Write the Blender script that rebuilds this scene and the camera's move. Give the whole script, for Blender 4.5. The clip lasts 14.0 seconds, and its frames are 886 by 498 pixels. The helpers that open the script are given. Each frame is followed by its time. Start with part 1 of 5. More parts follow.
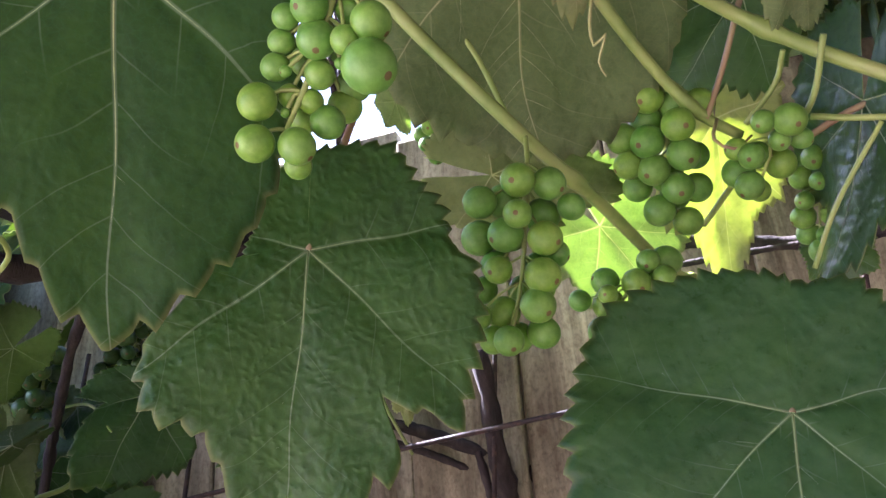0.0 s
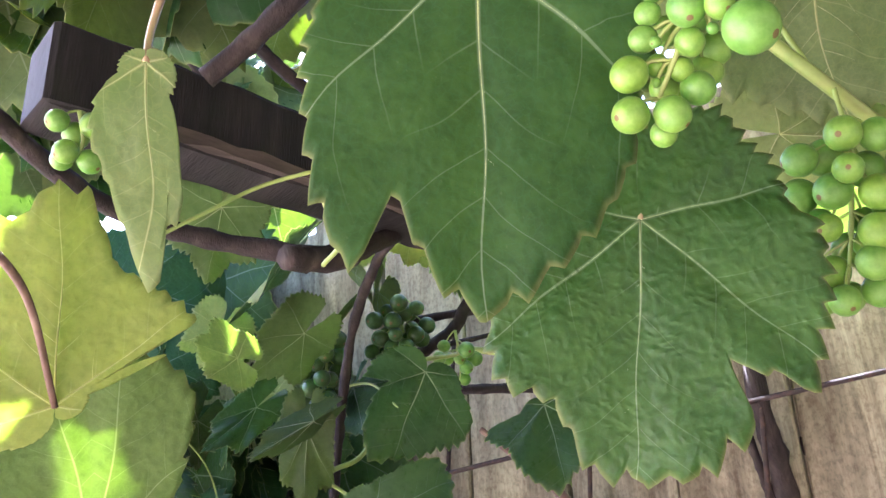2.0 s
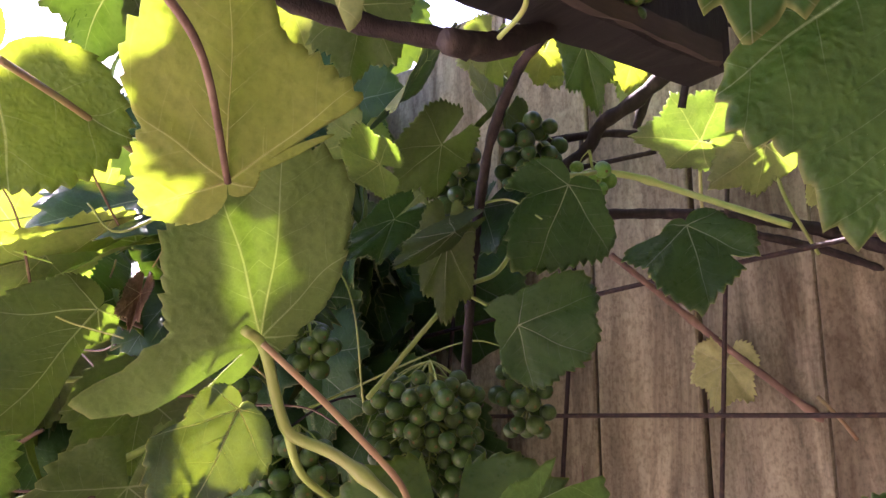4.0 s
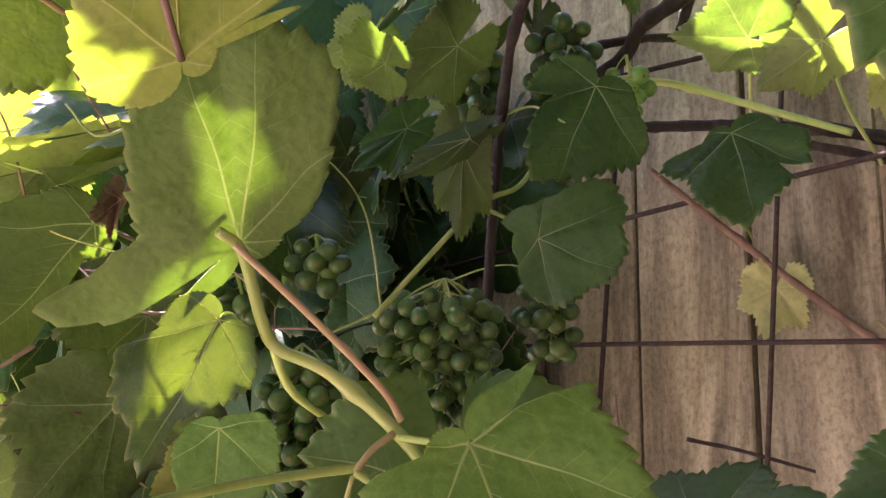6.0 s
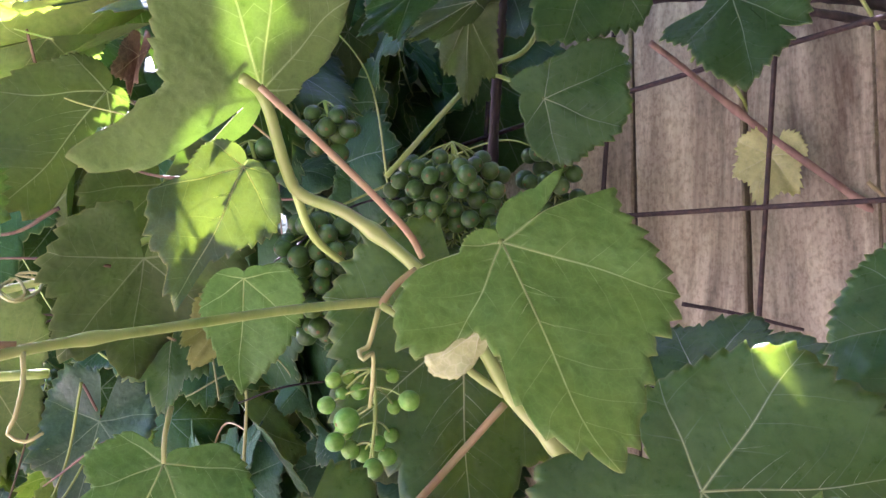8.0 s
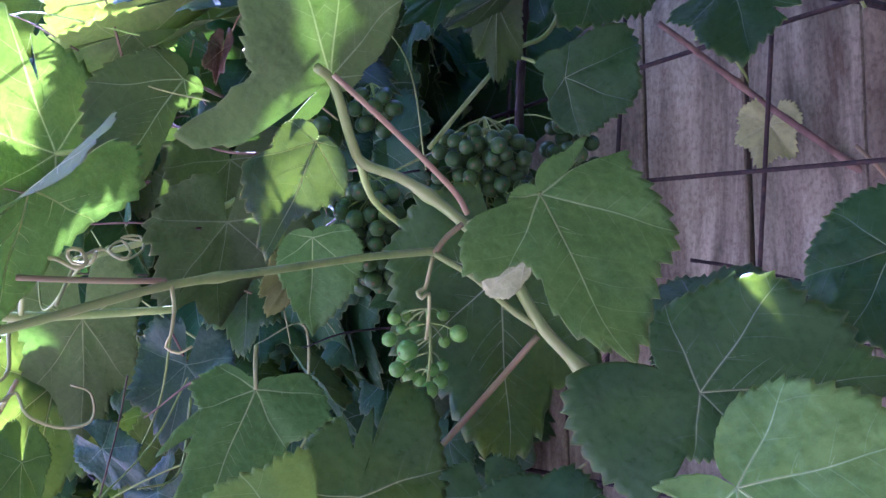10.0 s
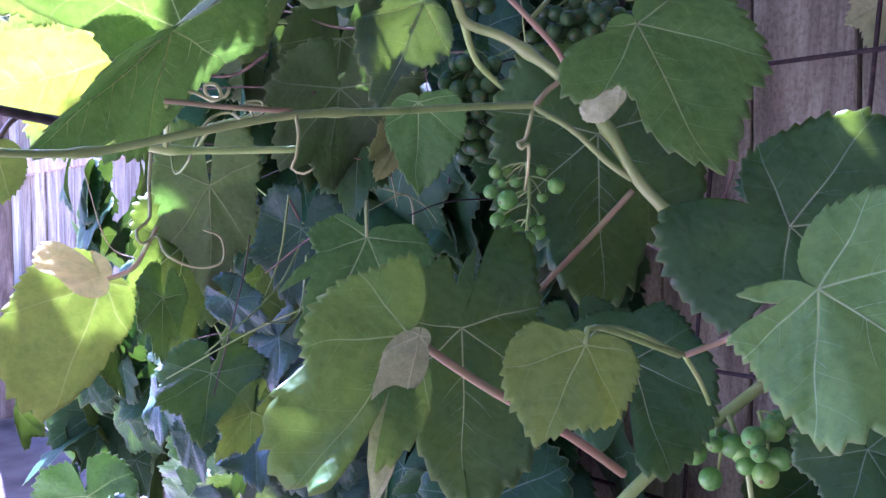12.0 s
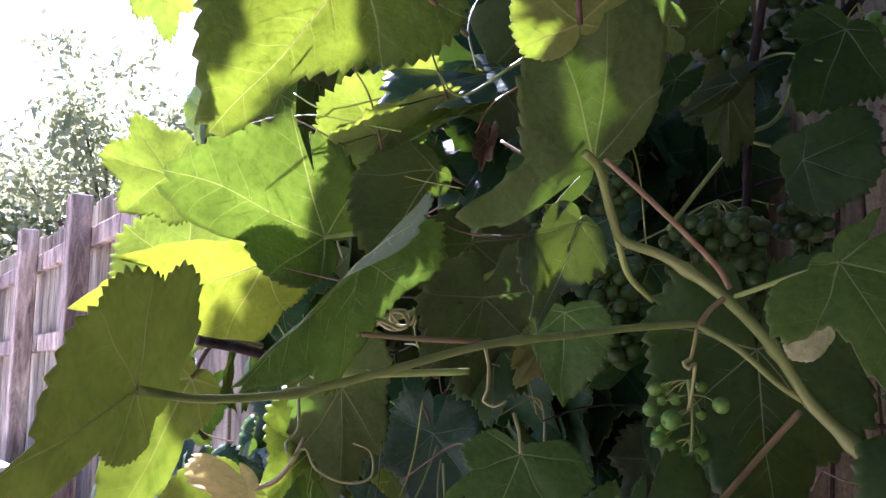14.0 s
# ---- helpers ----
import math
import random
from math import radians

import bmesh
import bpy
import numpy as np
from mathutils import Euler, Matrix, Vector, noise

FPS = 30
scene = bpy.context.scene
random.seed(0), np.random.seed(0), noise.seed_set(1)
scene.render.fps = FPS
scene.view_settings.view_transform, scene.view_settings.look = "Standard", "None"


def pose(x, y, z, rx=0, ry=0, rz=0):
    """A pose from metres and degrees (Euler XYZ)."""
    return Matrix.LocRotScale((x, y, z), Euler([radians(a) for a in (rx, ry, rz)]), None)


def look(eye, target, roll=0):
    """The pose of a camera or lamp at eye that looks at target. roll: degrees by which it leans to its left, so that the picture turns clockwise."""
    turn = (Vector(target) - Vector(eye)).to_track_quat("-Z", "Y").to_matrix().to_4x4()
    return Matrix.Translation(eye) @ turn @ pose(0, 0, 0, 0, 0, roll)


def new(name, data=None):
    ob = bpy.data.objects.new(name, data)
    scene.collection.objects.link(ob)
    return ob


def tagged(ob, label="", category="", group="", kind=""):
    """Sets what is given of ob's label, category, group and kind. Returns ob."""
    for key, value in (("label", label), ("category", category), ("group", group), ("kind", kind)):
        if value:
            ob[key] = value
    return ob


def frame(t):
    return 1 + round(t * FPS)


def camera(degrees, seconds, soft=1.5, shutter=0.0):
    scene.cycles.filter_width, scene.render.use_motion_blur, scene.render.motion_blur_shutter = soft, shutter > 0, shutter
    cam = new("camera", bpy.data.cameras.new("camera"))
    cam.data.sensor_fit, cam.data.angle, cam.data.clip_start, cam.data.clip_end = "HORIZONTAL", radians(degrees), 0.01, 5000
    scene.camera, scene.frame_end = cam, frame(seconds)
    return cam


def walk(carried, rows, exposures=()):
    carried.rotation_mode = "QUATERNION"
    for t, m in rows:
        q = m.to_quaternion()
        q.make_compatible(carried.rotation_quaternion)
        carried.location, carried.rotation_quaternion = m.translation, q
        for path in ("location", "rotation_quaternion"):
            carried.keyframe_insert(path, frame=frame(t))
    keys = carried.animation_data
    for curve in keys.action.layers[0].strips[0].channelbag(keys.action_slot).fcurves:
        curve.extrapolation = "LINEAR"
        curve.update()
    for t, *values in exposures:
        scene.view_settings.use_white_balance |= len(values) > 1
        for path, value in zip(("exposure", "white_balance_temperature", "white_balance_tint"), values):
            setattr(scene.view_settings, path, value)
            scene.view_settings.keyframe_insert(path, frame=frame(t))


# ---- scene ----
cam = camera(55.5, 14.0)
PATH = [
    (0, (-0.006, 0.048, 1.517), (0.038, 1.889, 2.298), -4.2),
    (0.5, (-0.023, 0.048, 1.518), (-0.099, 1.885, 2.304), -3.9),
    (1, (-0.03, 0.049, 1.518), (-0.202, 1.883, 2.297), -3.5),
    (1.5, (-0.041, 0.041, 1.518), (-0.323, 1.864, 2.29), -3.3),
    (2, (-0.056, 0.035, 1.513), (-0.468, 1.838, 2.276), -2.3),
    (2.5, (-0.076, 0.036, 1.509), (-0.593, 1.837, 2.208), -1.6),
    (3, (-0.093, 0.044, 1.501), (-0.68, 1.855, 2.116), -0.8),
    (3.5, (-0.104, 0.054, 1.493), (-0.722, 1.881, 2.022), -0.3),
    (4, (-0.112, 0.058, 1.485), (-0.74, 1.902, 1.939), 0.1),
    (4.2, (-0.115, 0.057, 1.483), (-0.739, 1.909, 1.906), 0.3),
    (6.3, (-0.095, 0.124, 1.467), (-0.895, 1.933, 1.765), 0.8),
    (6.5, (-0.097, 0.125, 1.464), (-0.901, 1.936, 1.733), 1.0),
    (7, (-0.105, 0.121, 1.449), (-0.902, 1.945, 1.651), 1.0),
    (7.2, (-0.106, 0.12, 1.444), (-0.898, 1.948, 1.626), 0.7),
    (9.3, (-0.1, 0.038, 1.429), (-0.82, 1.902, 1.516), -1.2),
    (9.5, (-0.096, 0.03, 1.429), (-0.847, 1.882, 1.522), -1.3),
    (10, (-0.089, 0.012, 1.416), (-0.878, 1.848, 1.485), -1.5),
    (10.5, (-0.075, 0.005, 1.393), (-0.859, 1.845, 1.407), -1.6),
    (11, (-0.076, -0.003, 1.373), (-0.825, 1.85, 1.311), -1.2),
    (11.5, (-0.074, -0.007, 1.359), (-0.889, 1.816, 1.249), -1.0),
    (12, (-0.077, -0.019, 1.364), (-1.076, 1.712, 1.279), -0.9),
    (12.5, (-0.099, -0.033, 1.372), (-1.247, 1.605, 1.387), -0.2),
    (13, (-0.135, -0.058, 1.384), (-1.289, 1.569, 1.537), 0.5),
    (13.5, (-0.136, -0.06, 1.402), (-1.266, 1.57, 1.659), -0.1),
    (14, (-0.139, -0.056, 1.4), (-1.22, 1.6, 1.7), -0.3),
]
EXPOSURES = [(0.0, 4.15, 5330, 33), (0.6, 4.55, 5180, 30), (1.5, 5.2, 5280, 26), (2.1, 5.2, 5380, 28), (2.9, 4.23, 6140, 44), (4.2, 4.23, 6140, 46), (6.5, 4.6, 6290, 39), (7.0, 4.9, 6190, 39), (9.3, 4.67, 4330, 51), (10.2, 4.12, 4380, 53), (11.5, 4.85, 4380, 51), (12.0, 4.0, 4400, 54), (12.6, 3.4, 4700, 53), (14.0, 3.0, 5150, 44)]
walk(cam, [(t, look(eye, target, roll)) for t, eye, target, roll in PATH], EXPOSURES)
MESH_AT = (-0.122, 0.886, 1.512)
MESH_LEAN = 0.0
RAFTER_NEAR = (-0.334, 0.340, 1.766)
RAFTER_FAR = (-0.112, 0.655, 1.766)
BOX_AT = (-4.22, 1.785, 0.553)
STRAP_TOP = (-0.124, 0.652, 1.761)
STRAP_MID = (-0.129, 0.660, 1.743)
STRAP_LOW = (-0.133, 0.666, 1.728)
NAIL_IN = (-0.096, 0.648, 1.780)
NAIL_OUT = (-0.079, 0.632, 1.766)
POSTS = (-2.4, 3.48, 4.53, 5.75, 7.0, 8.6)

# ---- light ----
world = bpy.data.worlds.new("sky")
scene.world = world
world.use_nodes = True
wn, wl = world.node_tree.nodes, world.node_tree.links
sky = wn.new("ShaderNodeTexSky")
sky.sky_type = "NISHITA"
sky.sun_disc = False
SUN = Vector((-0.565, 0.327, 0.757)).normalized()
sky.sun_elevation = math.asin(SUN.z)
sky.sun_rotation = math.atan2(SUN.x, SUN.y)
sky.air_density, sky.dust_density = 1.0, 2.0
wn["Background"].inputs["Strength"].default_value = 0.05
wl.new(sky.outputs["Color"], wn["Background"].inputs["Color"])
sun = new("sun", bpy.data.lights.new("sun", "SUN"))
sun.data.energy, sun.data.angle, sun.data.color = 5.0, radians(0.6), (1.0, 0.94, 0.84)
sun.matrix_world = look(SUN * 20, (0, 0, 0))


# ---- materials ----
def material(name):
    m = bpy.data.materials.new(name)
    m.use_nodes = True
    nt = m.node_tree
    return m, nt, nt.nodes["Principled BSDF"], nt.nodes["Material Output"]


def node(nt, kind, **inputs):
    n = nt.nodes.new("ShaderNode" + kind)
    for key, value in inputs.items():
        n.inputs[key.replace("_", " ")].default_value = value
    return n


def ramp(nt, source, *stops):
    r = nt.nodes.new("ShaderNodeValToRGB")
    e = r.color_ramp.elements
    while len(e) < len(stops):
        e.new(0.5)
    for el, (at, colour) in zip(e, stops):
        el.position, el.color = at, (*colour, 1)
    nt.links.new(source, r.inputs["Fac"])
    return r.outputs["Color"]


def blend(nt, kind, fac, a, b):
    n = nt.nodes.new("ShaderNodeMix")
    n.data_type, n.blend_type = "RGBA", kind
    for socket, value in ((n.inputs[0], fac), (n.inputs[6], a), (n.inputs[7], b)):
        if isinstance(value, bpy.types.NodeSocket):
            nt.links.new(value, socket)
        elif isinstance(value, tuple):
            socket.default_value = (*value, 1)
        else:
            socket.default_value = value
    return n.outputs[2]


def coords(nt, scale=(1, 1, 1)):
    tc, mp = nt.nodes.new("ShaderNodeTexCoord"), nt.nodes.new("ShaderNodeMapping")
    mp.inputs["Scale"].default_value = scale
    nt.links.new(tc.outputs["Object"], mp.inputs["Vector"])
    return mp.outputs["Vector"]


def noise_of(nt, at, scale, detail=4.0, rough=0.55, distort=0.0):
    n = node(nt, "TexNoise", Scale=scale, Detail=detail, Roughness=rough, Distortion=distort)
    nt.links.new(at, n.inputs["Vector"])
    return n.outputs["Fac"]


def bump(nt, height, strength, distance, under=None):
    b = node(nt, "Bump", Strength=strength, Distance=distance)
    nt.links.new(height, b.inputs["Height"])
    if under is not None:
        nt.links.new(under, b.inputs["Normal"])
    return b.outputs["Normal"]


def leaf_material(name, dark, light, through_colour, share, rough, spots, relief, cell=190.0, vein=0.6, sheen=0.32):
    """A leaf's skin: reflects by its own colour, lets part of the light through, quilted between the veinlets."""
    m, nt, bsdf, out = material(name)
    at = coords(nt)
    info = nt.nodes.new("ShaderNodeObjectInfo")
    broad = noise_of(nt, at, 22.0, 3.0)
    colour = ramp(nt, broad, (0.3, dark), (0.72, light))
    tone = ramp(nt, info.outputs["Random"], (0.0, (0.72, 0.82, 0.8)), (0.5, (1, 1, 1)), (1.0, (1.2, 1.1, 0.85)))
    colour = blend(nt, "MULTIPLY", 1.0, colour, tone)
    mottle = noise_of(nt, at, 150.0, 4.0, 0.7)
    colour = blend(nt, "MULTIPLY", 1.0, colour, ramp(nt, mottle, (0.3, (0.80, 0.84, 0.82)), (0.52, (1, 1, 1)), (0.72, (1.2, 1.15, 1.1))))
    cells = node(nt, "TexVoronoi", Scale=330.0)
    cells.feature = "DISTANCE_TO_EDGE"
    wob = node(nt, "TexNoise", Scale=60.0, Detail=2.0)
    nt.links.new(at, wob.inputs["Vector"])
    warp = blend(nt, "LINEAR_LIGHT", 0.006, at, wob.outputs["Color"])
    nt.links.new(warp, cells.inputs["Vector"])
    net = ramp(nt, cells.outputs["Distance"], (0.0, (1, 1, 1)), (0.09, (0, 0, 0)))
    colour = blend(nt, "MIX", blend(nt, "MULTIPLY", 1.0, net, (0.30, 0.30, 0.30)), colour, tuple(min(1, c * 2.1 + 0.006) for c in light))
    fleck = ramp(nt, noise_of(nt, at, 420.0, 2.0, 0.7), (0.69, (0, 0, 0)), (0.75, (1, 1, 1)))
    colour = blend(nt, "MIX", blend(nt, "MULTIPLY", 1.0, fleck, (spots * 0.5,) * 3), colour, (0.32, 0.36, 0.16))
    blotch = ramp(nt, noise_of(nt, at, 95.0, 3.0, 0.6), (0.73, (0, 0, 0)), (0.77, (0.75, 0.75, 0.75)))
    colour = blend(nt, "MIX", blotch, colour, (0.075, 0.052, 0.022))
    # the veins in the skin: main ribs, and side veins branching off them
    def attr(which):
        n = nt.nodes.new("ShaderNodeAttribute")
        n.attribute_name = which
        return n.outputs["Fac"]

    def calc(op, *values):
        n = nt.nodes.new("ShaderNodeMath")
        n.operation = op
        for socket, value in zip(n.inputs, values):
            if isinstance(value, bpy.types.NodeSocket):
                nt.links.new(value, socket)
            else:
                socket.default_value = value
        return n.outputs[0]

    taper = attr("taper")
    main = calc("DIVIDE", attr("rib"), calc("MULTIPLY_ADD", taper, -0.0078, 0.0100))
    main = ramp(nt, main, (0.45, (1, 1, 1)), (1.0, (0, 0, 0)))
    sway = calc("MULTIPLY", noise_of(nt, at, 20.0, 1.0), 1.1)
    along = calc("FRACT", calc("ADD", calc("DIVIDE", attr("side"), 0.150), sway))
    off = calc("MULTIPLY", calc("SUBTRACT", 0.5, calc("ABSOLUTE", calc("SUBTRACT", along, 0.5))), 10.0)
    off = calc("MULTIPLY", off, calc("MULTIPLY_ADD", taper, 1.2, 0.7))
    branch = ramp(nt, off, (0.10, (0.5, 0.5, 0.5)), (0.30, (0, 0, 0)))
    branch = blend(nt, "MULTIPLY", 1.0, branch, ramp(nt, attr("gap"), (0.35, (1, 1, 1)), (0.95, (0, 0, 0))))
    ribbing = blend(nt, "LIGHTEN", 1.0, main, branch)
    pale = tuple(min(0.6, c * 1.6 + 0.16) for c in light)
    colour = blend(nt, "MIX", blend(nt, "MULTIPLY", 1.0, ribbing, (vein, vein, vein)), colour, (pale[0], pale[1] * 1.05, pale[2] * 0.8))
    # a thin pale yellowish rim: light caught by the leaf's edge, painted in
    rim = ramp(nt, taper, (0.975, (0, 0, 0)), (1.0, (0.35, 0.35, 0.35)))
    colour = blend(nt, "MIX", rim, colour, (0.36, 0.36, 0.14))
    nt.links.new(colour, bsdf.inputs["Base Color"])
    dull = ramp(nt, mottle, (0.35, (rough * 0.8,) * 3), (0.65, (min(1.0, rough * 1.3),) * 3))
    nt.links.new(dull, bsdf.inputs["Roughness"])
    bsdf.inputs["Specular IOR Level"].default_value = sheen
    quilt = node(nt, "TexVoronoi", Scale=cell)
    quilt.feature = "SMOOTH_F1"
    nt.links.new(warp, quilt.inputs["Vector"])
    bulge = calc("MULTIPLY", quilt.outputs["Distance"], -1.0)
    n0 = bump(nt, noise_of(nt, at, 70.0, 2.0), 0.28, 0.003)
    n1 = bump(nt, bulge, min(1.0, relief * 1.1), 0.0024, n0)
    n2 = bump(nt, noise_of(nt, at, 900.0, 2.0), 0.18, 0.0006, n1)
    nt.links.new(n2, bsdf.inputs["Normal"])
    tl = node(nt, "BsdfTranslucent")
    glow = blend(nt, "MULTIPLY", 1.0, ramp(nt, broad, (0.25, tuple(c * 0.72 for c in through_colour)), (0.75, through_colour)), tone)
    glow = blend(nt, "MULTIPLY", blend(nt, "MULTIPLY", 1.0, net, (0.5, 0.5, 0.5)), glow, (0.75, 0.7, 0.45))
    glow = blend(nt, "MULTIPLY", 1.0, glow, ramp(nt, mottle, (0.32, (0.80, 0.84, 0.78)), (0.55, (1, 1, 1))))
    glow = blend(nt, "MIX", blend(nt, "MULTIPLY", 1.0, ribbing, (0.7, 0.7, 0.7)), glow, (1.0, 1.0, 0.55))
    nt.links.new(glow, tl.inputs["Color"])
    mix = node(nt, "MixShader", Fac=share)
    nt.links.new(bsdf.outputs[0], mix.inputs[1])
    nt.links.new(tl.outputs[0], mix.inputs[2])
    nt.links.new(mix.outputs[0], out.inputs["Surface"])
    return m


def stem_material(name, colours, rough=0.45, scale=60.0, relief=0.25, stretch=(1, 1, 1), glow=0.0):
    m, nt, bsdf, out = material(name)
    at = coords(nt, stretch)
    n = noise_of(nt, at, scale, 5.0, 0.6)
    steps = [(0.28 + 0.45 * i / max(1, len(colours) - 1), c) for i, c in enumerate(colours)]
    colour = ramp(nt, n, *steps)
    info = nt.nodes.new("ShaderNodeObjectInfo")
    tone = ramp(nt, info.outputs["Random"], (0.0, (0.8, 0.8, 0.8)), (1.0, (1.15, 1.15, 1.15)))
    nt.links.new(blend(nt, "MULTIPLY", 1.0, colour, tone), bsdf.inputs["Base Color"])
    bsdf.inputs["Roughness"].default_value = rough
    if glow:
        bsdf.inputs["Subsurface Weight"].default_value = glow
        bsdf.inputs["Subsurface Radius"].default_value = (0.004, 0.006, 0.002)
        bsdf.inputs["Subsurface Scale"].default_value = 0.6
    nt.links.new(bump(nt, noise_of(nt, at, scale * 6, 4.0), relief, 0.001), bsdf.inputs["Normal"])
    return m


UPPER = leaf_material("leaf_upper_side", (0.019, 0.064, 0.027), (0.038, 0.098, 0.038), (0.52, 0.74, 0.14), 0.31, 0.33, 0.25, 0.40)
GLOSS = leaf_material("glossy_leaf_upper_side", (0.024, 0.072, 0.050), (0.046, 0.104, 0.066), (0.52, 0.74, 0.14), 0.10, 0.36, 0.3, 0.22, 150.0, 0.6, 0.6)
PUCKER = leaf_material("puckered_leaf_upper_side", (0.026, 0.074, 0.034), (0.054, 0.116, 0.048), (0.56, 0.74, 0.13), 0.33, 0.36, 0.25, 0.62, 300.0)
UNDER = leaf_material("leaf_underside", (0.20, 0.25, 0.105), (0.28, 0.325, 0.14), (0.80, 0.92, 0.34), 0.45, 0.75, 0.08, 0.5)
FRESH = leaf_material("fresh_leaf_upper_side", (0.090, 0.205, 0.052), (0.150, 0.290, 0.080), (0.60, 0.76, 0.18), 0.34, 0.42, 0.3, 0.45)
YOUNG = leaf_material("young_leaf", (0.11, 0.20, 0.065), (0.17, 0.28, 0.09), (0.66, 0.82, 0.16), 0.42, 0.45, 0.20, 0.6)
FELT = leaf_material("pale_felted_underside", (0.60, 0.60, 0.26), (0.72, 0.70, 0.34), (0.9, 0.95, 0.45), 0.30, 0.85, 0.1, 0.6)
DRY = leaf_material("dried_leaf", (0.46, 0.42, 0.26), (0.64, 0.60, 0.40), (1.0, 0.95, 0.62), 0.62, 0.85, 0.3, 0.6)
SCORCHED = leaf_material("scorched_leaf", (0.06, 0.04, 0.028), (0.19, 0.125, 0.085), (0.4, 0.26, 0.14), 0.2, 0.8, 0.2, 0.6)
# dimmed copy of leaf_upper_side: shade of the inner leaves put into its colour
DIM_UPPER = leaf_material("dimmed_leaf_upper_side", (0.011, 0.043, 0.013), (0.021, 0.066, 0.019), (0.40, 0.62, 0.10), 0.15, 0.50, 0.2, 0.25, 260.0, 0.55, 0.15)
# darker and less translucent than puckered_leaf_upper_side
DARK_PUCKER = leaf_material("dark_puckered_leaf_upper_side", (0.014, 0.054, 0.013), (0.030, 0.088, 0.020), (0.44, 0.64, 0.10), 0.16, 0.42, 0.18, 0.42, 300.0, 0.5, 0.28)
# a pale leaf, lightened further so its colour carries the sun on it
PALE = leaf_material("sunlit_pale_young_leaf", (0.36, 0.44, 0.22), (0.50, 0.57, 0.32), (0.8, 0.92, 0.42), 0.4, 0.5, 0.1, 0.5)
# darker copy of leaf_underside; the inner leaves' shade is painted into it
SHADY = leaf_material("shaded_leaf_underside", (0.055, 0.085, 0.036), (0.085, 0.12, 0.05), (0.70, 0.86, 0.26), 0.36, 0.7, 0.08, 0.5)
# darker, less translucent underside: stands in for weaker sun on two leaves
DIM_UNDER = leaf_material("dimmed_leaf_underside", (0.105, 0.175, 0.058), (0.15, 0.235, 0.082), (0.68, 0.88, 0.26), 0.26, 0.7, 0.06, 0.4)
VEIN = leaf_material("leaf_vein", (0.40, 0.50, 0.28), (0.54, 0.60, 0.38), (0.92, 1.0, 0.55), 0.66, 0.5, 0.0, 0.0, 190.0, 0.0)
GREEN = stem_material("green_cane", [(0.20, 0.31, 0.06), (0.33, 0.43, 0.11), (0.37, 0.41, 0.14)], 0.42, 45.0, 0.2, (1, 1, 0.4))
RUDDY = stem_material("reddish_stalk", [(0.29, 0.28, 0.12), (0.34, 0.25, 0.125), (0.33, 0.195, 0.11)], 0.45, 35.0, 0.2)
BROWN = stem_material("brown_cane", [(0.09, 0.055, 0.04), (0.19, 0.12, 0.085), (0.28, 0.20, 0.14)], 0.6, 60.0, 0.4, (1, 1, 0.4))
BARK = stem_material("vine_bark", [(0.010, 0.008, 0.007), (0.028, 0.020, 0.017), (0.072, 0.054, 0.045)], 0.85, 90.0, 0.9, (1, 1, 0.3))
TENDRIL = stem_material("tendril", [(0.36, 0.40, 0.14), (0.50, 0.48, 0.20)], 0.4, 60.0, 0.1)
WIRE = stem_material("rusty_wire", [(0.012, 0.010, 0.009), (0.035, 0.022, 0.017), (0.08, 0.042, 0.028)], 0.7, 150.0, 0.5)
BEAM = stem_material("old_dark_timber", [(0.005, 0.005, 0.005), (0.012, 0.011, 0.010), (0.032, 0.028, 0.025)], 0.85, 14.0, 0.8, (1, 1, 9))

# weathered timber, paled to carry the light on the beam's lower edge
LIT_WORN = stem_material("lit_worn_timber_edge", [(0.02, 0.018, 0.015), (0.07, 0.056, 0.044), (0.17, 0.14, 0.105)], 0.85, 30.0, 0.7, (1, 1, 0.25))


def berry_material(name, low, high):
    m, nt, bsdf, out = material(name)
    at = coords(nt)
    info = nt.nodes.new("ShaderNodeObjectInfo")
    n = noise_of(nt, at, 1.6, 4.0)
    colour = ramp(nt, n, (0.3, low), (0.7, high))
    tone = ramp(nt, info.outputs["Random"], (0.0, (0.75, 0.9, 0.8)), (0.6, (1, 1, 1)), (1.0, (1.25, 1.1, 0.8)))
    colour = blend(nt, "MULTIPLY", 1.0, colour, tone)
    bloom = ramp(nt, noise_of(nt, at, 3.2, 5.0), (0.42, (0, 0, 0)), (0.75, (0.07, 0.07, 0.07)))
    colour = blend(nt, "MIX", bloom, colour, (0.36, 0.46, 0.30))
    nt.links.new(colour, bsdf.inputs["Base Color"])
    bsdf.inputs["Roughness"].default_value = 0.40
    bsdf.inputs["Subsurface Weight"].default_value = 0.35
    bsdf.inputs["Subsurface Radius"].default_value = (0.5, 0.8, 0.2)
    bsdf.inputs["Subsurface Scale"].default_value = 0.004
    nt.links.new(bump(nt, noise_of(nt, at, 14.0, 3.0), 0.06, 0.01), bsdf.inputs["Normal"])
    return m


BERRY = berry_material("green_grape_skin", (0.12, 0.27, 0.036), (0.21, 0.40, 0.062))
# dark copy of the grape skin: deep shade of the inner bunches as colour
SHADE_BERRY = berry_material("shade_dark_green_grape_skin", (0.034, 0.088, 0.013), (0.060, 0.130, 0.022))
SCAR = stem_material("berry_scar", [(0.12, 0.08, 0.03), (0.22, 0.16, 0.06)], 0.8, 80.0, 0.2)


def board_material(name, pale, dark, moss):
    """Weathered timber, its grain running up the board, with dark runs and a little moss."""
    m, nt, bsdf, out = material(name)
    info = nt.nodes.new("ShaderNodeObjectInfo")
